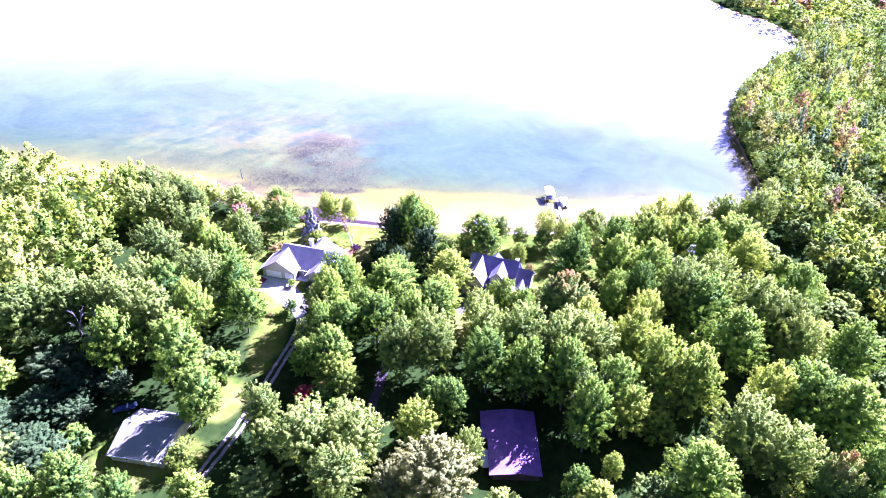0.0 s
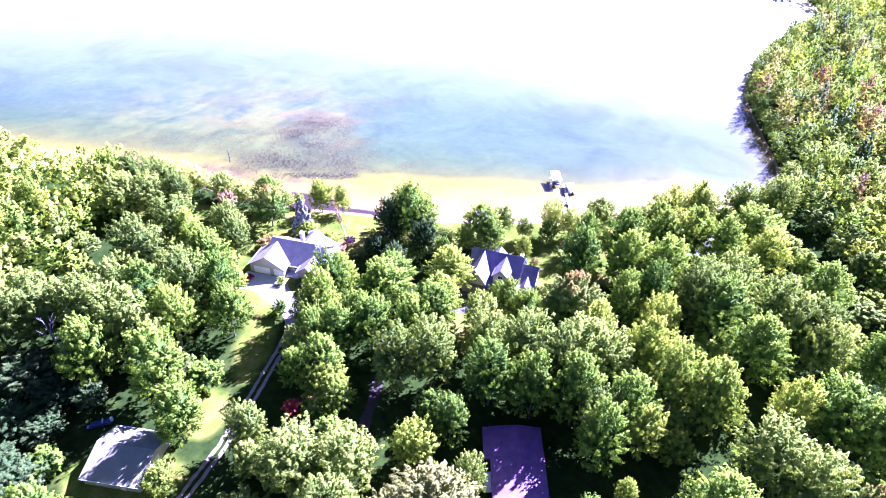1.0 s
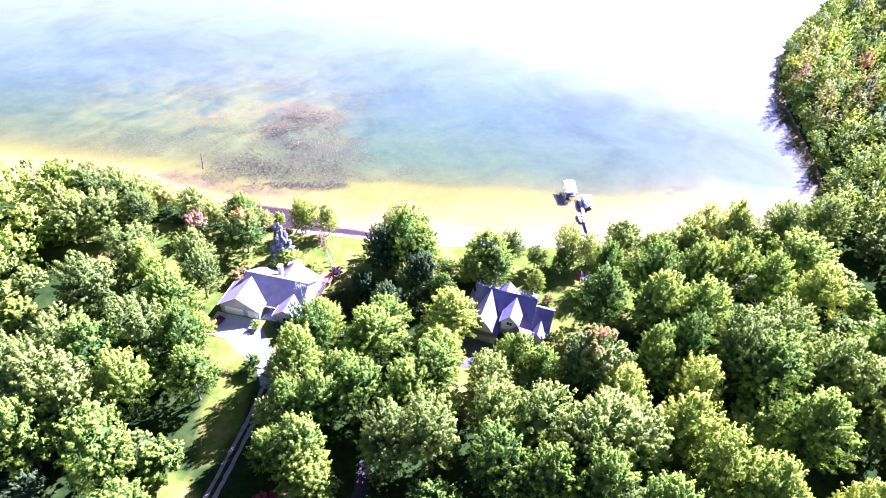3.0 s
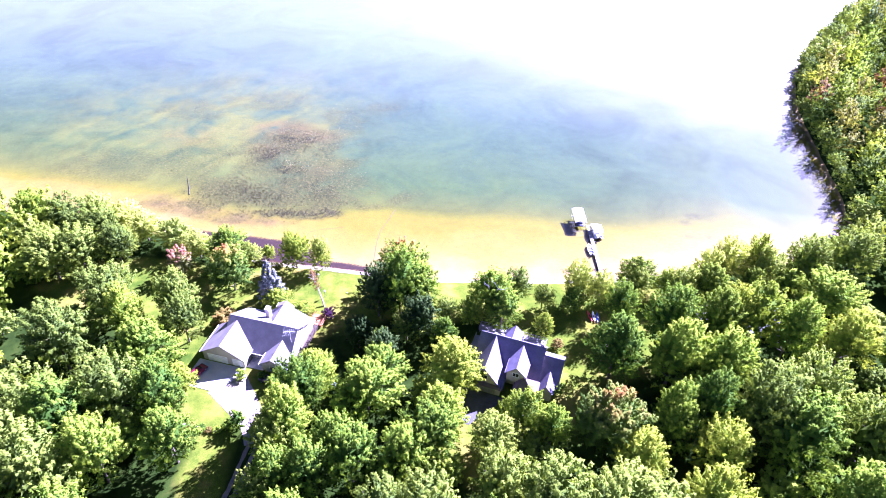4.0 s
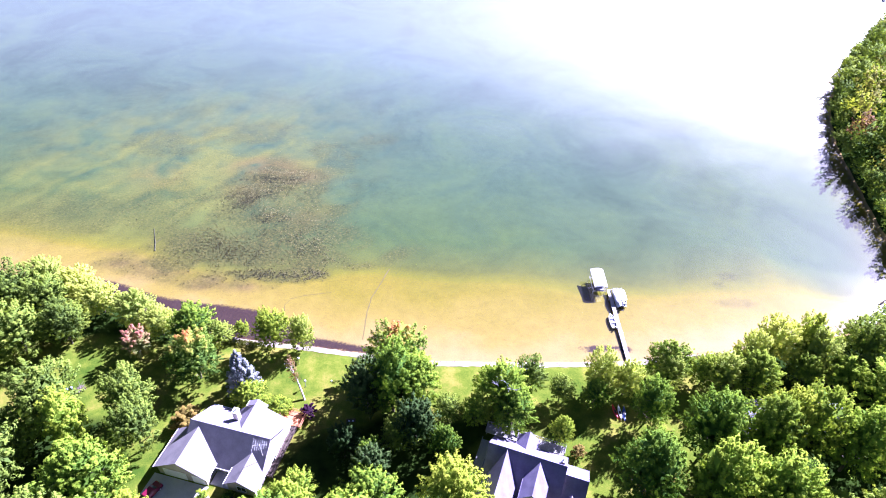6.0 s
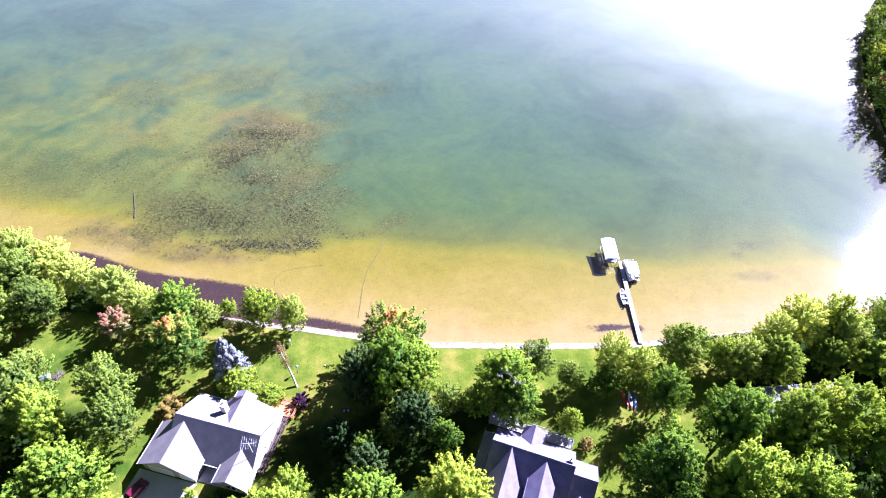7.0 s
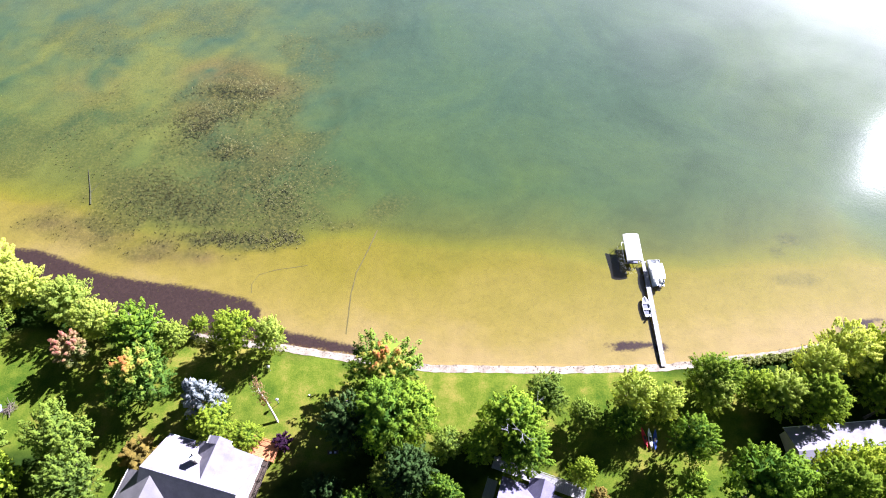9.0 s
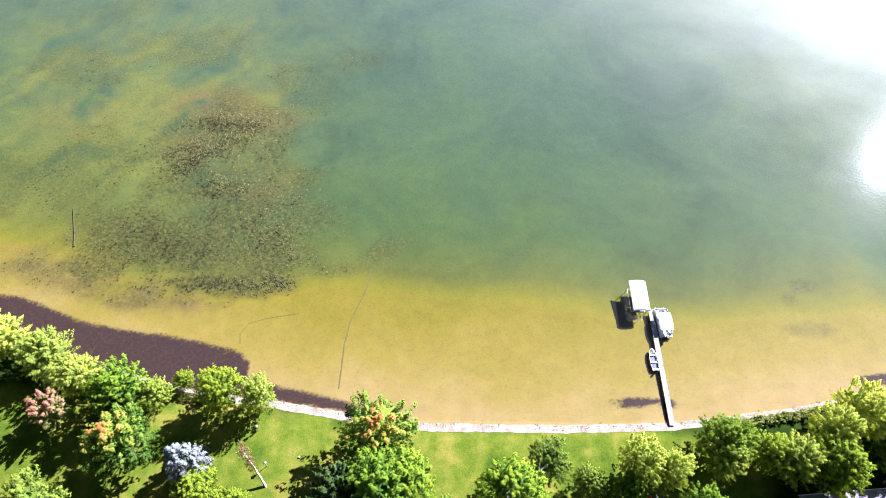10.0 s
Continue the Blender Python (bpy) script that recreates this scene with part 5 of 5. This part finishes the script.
dense = spots(wx, wy, ((-57.5, 247.5, 4, 2.6, 1.4), (-60, 261.5, 3, 2, 0.9), (-51, 262, 6, 2, 1.1), (-44, 261.5, 4, 2, 1.0), (-49, 256.5, 4, 2, 0.8), (-55, 252, 4.5, 3.2, 1.3), (-57.5, 249.5, 3.5, 2.4, 1.2), (-53, 244.5, 3, 2, 0.9), (-48.5, 240.8, 5, 2.6, 1.1), (-44, 214, 14, 2.2, 0.8), (-32, 214.5, 4, 2, 0.7), (-55, 221, 12, 5, 0.3), (-36, 226, 9, 6, 0.3), (-62, 229, 9, 5, 0.25)))
pick = rng_.random(60000) < cov * (0.1 * patch ** 2 + 0.75 * dense * (0.5 + patch))
wx, wy = wx[pick], wy[pick]
cen_ = np.stack((wx, wy, np.maximum(ground_height(wx, wy), -0.6) + 0.05), -1)
v, f, nn, tip = kite_cloud(rng_, cen_, rng_.uniform(0.2, 0.5, len(cen_)), 9, 0.17, 0.3)
v[:, 2] = np.minimum(v[:, 2], -0.02)
tagged(new("water_weeds", array_mesh("water_weeds", v, f, WEED, soft=nn)), "brown and olive water weeds in the shallows", "weeds", kind="stuff")

# reeds and low brush at the water's edge, and drift along the sand
rx_ = np.concatenate((rng_.uniform(53, 84, 260), rng_.uniform(-64, -40, 120)))
ry_ = np.interp(rx_, [q[0] for q in SHORE[1:15]], [q[1] for q in SHORE[1:15]]) - rng_.uniform(1.2, 2.8, len(rx_))
cen_ = np.stack((rx_, ry_, ground_height(rx_, ry_) + rng_.uniform(0.2, 0.7, len(rx_))), -1)
v, f, nn, tip = kite_cloud(rng_, cen_, rng_.uniform(0.3, 0.6, len(cen_)), 22, 0.34)
tagged(new("shore_brush", array_mesh("shore_brush", v, f, LEAF["tan"], soft=nn)), "low olive brush and reeds along the sand", "brush", kind="stuff")
dx_ = rng_.uniform(-55, 88, 450)
dy_ = np.interp(dx_, [q[0] for q in SHORE[1:15]], [q[1] for q in SHORE[1:15]]) - rng_.normal(0.75, 0.35, len(dx_))
cen_ = np.stack((dx_, dy_, ground_height(dx_, dy_) + 0.07), -1)
v, f, nn, tip = kite_cloud(rng_, cen_, np.full(len(cen_), 0.16), 2, 0.2, 0.2)
v[:, 2] = np.maximum(v[:, 2], 0.03)
tagged(new("drift_litter", array_mesh("drift_litter", v, f, BARK)), "dark twigs and drift along the waterline", "litter", kind="stuff")
SCAR = surface("scuffed_bed", (0.07, 0.056, 0.014), (0.115, 0.092, 0.02), 1, 6, 0.95)
strip("bed_scar", [(-16.6, 191.6), (-16.5, 196), (-16.4, 200.9), (-15.7, 205.9), (-13.8, 211.1), (-11.9, 217.2)], 0.12, 0.03, SCAR, "dark scrape line along the sandy lake bed", "scrape", rag=0.12)
strip("bed_scar", [(-36.9, 200.5), (-37.2, 202.5), (-36, 205), (-32.8, 206.2), (-26.2, 207.5)], 0.06, 0.03, SCAR, "dark scrape line along the sandy lake bed", "scrape", rag=0.12)

# ---- yard things ----
def lathe(bm, prof, sides=12):
    rings = [[bm.verts.new((r * math.cos(2 * math.pi * i / sides), r * math.sin(2 * math.pi * i / sides), z)) for i in range(sides)] for r, z in prof]
    for r0, r1 in zip(rings, rings[1:]):
        for i in range(sides):
            j = (i + 1) % sides
            bm.faces.new((r0[i], r0[j], r1[j], r1[i]))
    bm.faces.new(rings[0][::-1])
    bm.faces.new(rings[-1])
    return bm


def car(m, paint, label):
    c = thing("car", m, label, "car")
    b = bmesh.new()
    prof = ((-2.2, 0.35), (-2.25, 0.75), (-2.1, 0.95), (-1.9, 1.0), (-1.3, 1.5), (0.5, 1.52), (1.15, 1.02), (2.0, 0.92), (2.2, 0.75), (2.2, 0.35))
    k = len(prof)
    pts = [(s * (0.88 if z < 1.1 else 0.68), y, z) for s in (-1, 1) for y, z in prof]
    poly(b, pts, [tuple(range(k)), tuple(range(2 * k - 1, k - 1, -1))] + [(i, i + k, (i + 1) % k + k, (i + 1) % k) for i in range(k)])
    bmesh.ops.recalc_face_normals(b, faces=b.faces)
    bmesh.ops.bevel(b, geom=list(b.edges), offset=0.05, segments=2, affect='EDGES')
    body = part("body", b, paint, c)
    g = bmesh.new()
    slab(g, [(-0.62, 1.12, 1.07), (0.62, 1.12, 1.07), (0.6, 0.56, 1.52), (-0.6, 0.56, 1.52)], -0.02)
    part("windscreen", g, GLASS, c)
    g = bmesh.new()
    slab(g, [(-0.62, -1.86, 1.05), (0.62, -1.86, 1.05), (0.6, -1.36, 1.5), (-0.6, -1.36, 1.5)], -0.02)
    part("rear_window", g, GLASS, c)
    for sx in (-0.8, 0.8):
        for sy in (-1.35, 1.4):
            w = part("wheel", tube(bmesh.new(), (sx - 0.1, sy, 0.33), (sx + 0.1, sy, 0.33), 0.33, sides=14), BLACK, c)
            part("rim", tube(bmesh.new(), (sx + (0.11 if sx > 0 else -0.11), sy, 0.33), (sx + (0.12 if sx > 0 else -0.12), sy, 0.33), 0.2, sides=10), ALU, w)
    return c


car(HOUSE1 @ pose(-10.2, -12.6, 0.06, 0, 0, -14), CAR_RED, "red compact car parked on the concrete pad")
car(HOUSE1 @ pose(6.0, -10.6, 0.0, 0, 0, 80), BLACK, "dark car parked beside the porch")

for i, (dx, mt, lb_) in enumerate(((-0.9, RED_PAINT, "red plastic kayak"), (0.1, WHITE_PAINT, "white plastic kayak"), (1.0, BLUE_PAINT, "blue plastic kayak"))):
    k_ = thing("kayak", pose(40.2 + dx, 171.4 - 0.2 * i, 1.0, 0, 0, 8 - 9 * i), lb_ + " drawn up on the grass", "kayak", "kayaks on the lawn")
    b = bmesh.new()
    rings = []
    for y_ in np.linspace(-1.9, 1.9, 9):
        w = 0.38 * max(0.05, 1 - (abs(y_) / 1.95) ** 2.2)
        rings.append([b.verts.new((w * math.cos(a), y_, 0.24 + 0.18 * math.sin(a) + 0.05 * (abs(y_) / 1.9) ** 2)) for a in np.linspace(0, 2 * math.pi, 9)[:-1]])
    for r0, r1 in zip(rings, rings[1:]):
        for a in range(8):
            b.faces.new((r0[a], r0[(a + 1) % 8], r1[(a + 1) % 8], r1[a]))
    b.faces.new(rings[0])
    b.faces.new(rings[-1][::-1])
    bmesh.ops.recalc_face_normals(b, faces=b.faces)
    part("hull", b, mt, k_)
    part("cockpit", boxed(-0.2, 0.2, -0.45, 0.3, 0.38, 0.46, bev=0.03), BLACK, k_)

# leaning dead birch by the shore
b = bmesh.new()
sp = [(-27.3, 173.5, 0.8), (-27.9, 174.5, 2.6), (-28.8, 175.8, 4.6), (-29.8, 177.0, 6.6), (-30.6, 178.2, 8.2)]
for i in range(4):
    tube(b, sp[i], sp[i + 1], 0.24 - 0.045 * i, 0.2 - 0.045 * i, 8)
rl = random.Random(3)
for i in range(14):
    q = Vector(sp[2]).lerp(Vector(sp[4]), rl.random())
    tube(b, q, q + Vector((rl.uniform(-1.2, 0.6), rl.uniform(-0.8, 1.0), rl.uniform(0.2, 1.4))), 0.045, 0.012, 5)
bt = thing("birch_tree", Matrix(), "leaning bare white birch trunk with dry twigs", "tree")
part("trunk", b, BIRCH_BARK, bt)
rg = np.random.default_rng(21)
cc = np.array([Vector(sp[2]).lerp(Vector(sp[4]), t_) + Vector((rg.uniform(-.9, .5), rg.uniform(-.5, .8), rg.uniform(.2, 1.0))) for t_ in rg.random(60)])
v, f, nn, tip = kite_cloud(rg, cc, np.full(len(cc), 0.4), 12, 0.24)
c_ = new("crown", array_mesh("crown", v, f, LEAF["russet"], soft=nn))
c_.parent = bt

for x, y in ((-30.2, 183.4), (-27.6, 177.0)):
    pl = thing("post_lamp", pose(x, y, gz(x, y)), "grey lantern on a short post in the lawn", "lamp", "lawn lamps")
    part("post", tube(bmesh.new(), (0, 0, -0.2), (0, 0, 1.7), 0.06), GREY_WOOD, pl)
    part("lantern", lathe(bmesh.new(), ((0.12, 1.7), (0.22, 1.78), (0.24, 2.1), (0.3, 2.14), (0.05, 2.35))), ALU, pl)

fp = thing("fire_pit", pose(-15.0, 176.8, 0.95), "round stone fire pit at the edge of shade", "fire pit")
for i in range(14):
    a = 2 * math.pi * i / 14
    q = boxed(-0.17, 0.17, -0.14, 0.14, 0, 0.35, bev=0.04)
    part("stone", q, STONE, fp, at=pose(0.75 * math.cos(a), 0.75 * math.sin(a), 0, 0, 0, math.degrees(a) + 90))
part("ash_bed", lathe(bmesh.new(), ((0.62, -0.05), (0.62, 0.08))), BLACK, fp)

# beside the garage: small boat on a trailer
tb = thing("trailer_boat", pose(-71.5, 102.0, 0.95, 0, 0, -70), "small white boat on a trailer beside the garage", "boat")
part("hull", boxed(-0.8, 0.8, -2.2, 2.2, 0.55, 1.0, bev=0.2), NAVY, tb)
part("windscreen", boxed(-0.6, 0.6, 0.4, 0.6, 1.0, 1.5, bev=0.04), WHITE_PAINT, tb)
part("motor_cover", boxed(-0.3, 0.3, 2.0, 2.6, 0.6, 1.8, bev=0.15), WHITE_PAINT, tb)
part("trailer_frame", boxed(-0.5, 0.5, -2.8, 2.0, 0.35, 0.5), ALU, tb)
for s in (-0.95, 0.95):
    part("wheel", tube(bmesh.new(), (s - 0.08, 0.5, 0.3), (s + 0.08, 0.5, 0.3), 0.3, sides=12), BLACK, tb)

# planting bed with rocks beside the drive
for i, (x, y) in enumerate(((-51.6, 138.4), (-50.3, 138.1), (-48.8, 137.8), (-46.6, 137.2), (-45.2, 136.9), (-43.6, 137.4))):
    rk = bmesh.new()
    bmesh.ops.create_icosphere(rk, subdivisions=2, radius=0.42)
    for v_ in rk.verts:
        v_.co *= 0.85 + 0.3 * noise.noise(v_.co * 2.1 + Vector((i * 3.7, 0, 0)))
        v_.co.z *= 0.65
    rock = new("boulder", mesh_of("boulder", rk, STONE))
    rock.matrix_basis = pose(x, y, gz(x, y) + 0.12, 0, 0, 57 * i)
    tagged(rock, "rounded grey boulder edging the planting bed", "rock", "boulders by the drive")

bn = thing("garden_bench", pose(-16.7, 168.0, gz(-16.7, 168.0), 0, 0, 4), "dark wooden bench with two pale cushions", "bench")
for k in range(4):
    part("slat", boxed(-0.95, 0.95, -0.25 + 0.13 * k, -0.15 + 0.13 * k, 0.42, 0.46), DARK_WOOD, bn)
for k in range(3):
    part("back_slat", boxed(-0.95, 0.95, 0.27, 0.31, 0.52 + 0.14 * k, 0.62 + 0.14 * k), DARK_WOOD, bn)
for sx in (-0.85, 0.85):
    for sy in (-0.2, 0.25):
        part("leg", boxed(sx - 0.04, sx + 0.04, sy - 0.04, sy + 0.04, 0, 0.42 if sy < 0 else 0.95), DARK_WOOD, bn)
for sx in (-0.4, 0.4):
    part("cushion", boxed(sx - 0.2, sx + 0.2, -0.15, 0.2, 0.46, 0.58, bev=0.04), CANVAS, bn, "pale cushion")

tp = bmesh.new()
bmesh.ops.create_grid(tp, x_segments=8, y_segments=8, size=0.9)
for v_ in tp.verts:
    r_ = max(abs(v_.co.x), abs(v_.co.y)) / 0.9
    v_.co.z = 0.75 * (1 - r_ ** 3) + 0.08 * noise.noise(v_.co * 3)
bmesh.ops.solidify(tp, geom=list(tp.faces), thickness=0.05)
tarp = new("covered_woodpile", mesh_of("covered_woodpile", tp, surface("blue_tarp", (0.14, 0.16, 0.3), (0.24, 0.27, 0.42), 1.5, 9, 0.4)))
tarp.matrix_basis = pose(-78.5, 174.9, gz(-78.5, 174.9), 0, 0, 30) @ Matrix.Diagonal((1.2, 0.9, 1, 1))
tagged(tarp, "low woodpile under a pale blue tarp", "woodpile")
br = bmesh.new()
rb_ = random.Random(12)
for i in range(34):
    a = rb_.uniform(0, 6.28)
    q = Vector((rb_.gauss(0, 0.5), rb_.gauss(0, 0.5), rb_.uniform(0.1, 0.5)))
    w_ = Vector((math.cos(a), math.sin(a), rb_.uniform(-0.1, 0.25))) * rb_.uniform(0.6, 1.3)
    tube(br, q - w_, q + w_, 0.05, 0.02, 5)
pile = new("brush_pile", mesh_of("brush_pile", br, BARK))
pile.matrix_basis = pose(-76.0, 175.4, gz(-76, 175.4))
tagged(pile, "loose pile of cut brown branches on grass", "brush pile")

sb = thing("storage_box", pose(-21.7, 148.7, gz(-21.7, 148.7), 0, 0, 20), "white plastic garden storage box beside trees", "box")
part("body", boxed(-0.7, 0.7, -0.4, 0.4, 0, 0.75, bev=0.04), WHITE_PAINT, sb)
part("lid", boxed(-0.74, 0.74, -0.44, 0.44, 0.75, 0.84, bev=0.03), WHITE_PAINT, sb)

bl = bmesh.new()
bmesh.ops.create_uvsphere(bl, u_segments=16, v_segments=10, radius=0.16)
for v_ in bl.verts:
    v_.co.z += 0.16
ball = new("ball", mesh_of("ball", bl, WHITE_PAINT))
ball.matrix_basis = pose(-22.2, 178.6, gz(-22.2, 178.6))
tagged(ball, "white ball lying on the sunny lawn", "ball")

lg = bmesh.new()
lp = [(81.0, 175.4, 1.2), (83.6, 176.6, 1.6), (86.2, 177.9, 2.1), (88.7, 179.2, 2.7)]
for i in range(3):
    tube(lg, lp[i], lp[i + 1], 0.3 - 0.06 * i, 0.24 - 0.06 * i, 8)
for i in range(5):
    q = Vector(lp[2]).lerp(Vector(lp[3]), i / 5)
    tube(lg, q, q + Vector((0.5 - 0.3 * i, 0.6, 1.0)), 0.07, 0.02, 5)
dead = new("leaning_trunk", mesh_of("leaning_trunk", lg, BARK))
tagged(dead, "fallen grey tree trunk leaning behind the house", "log")
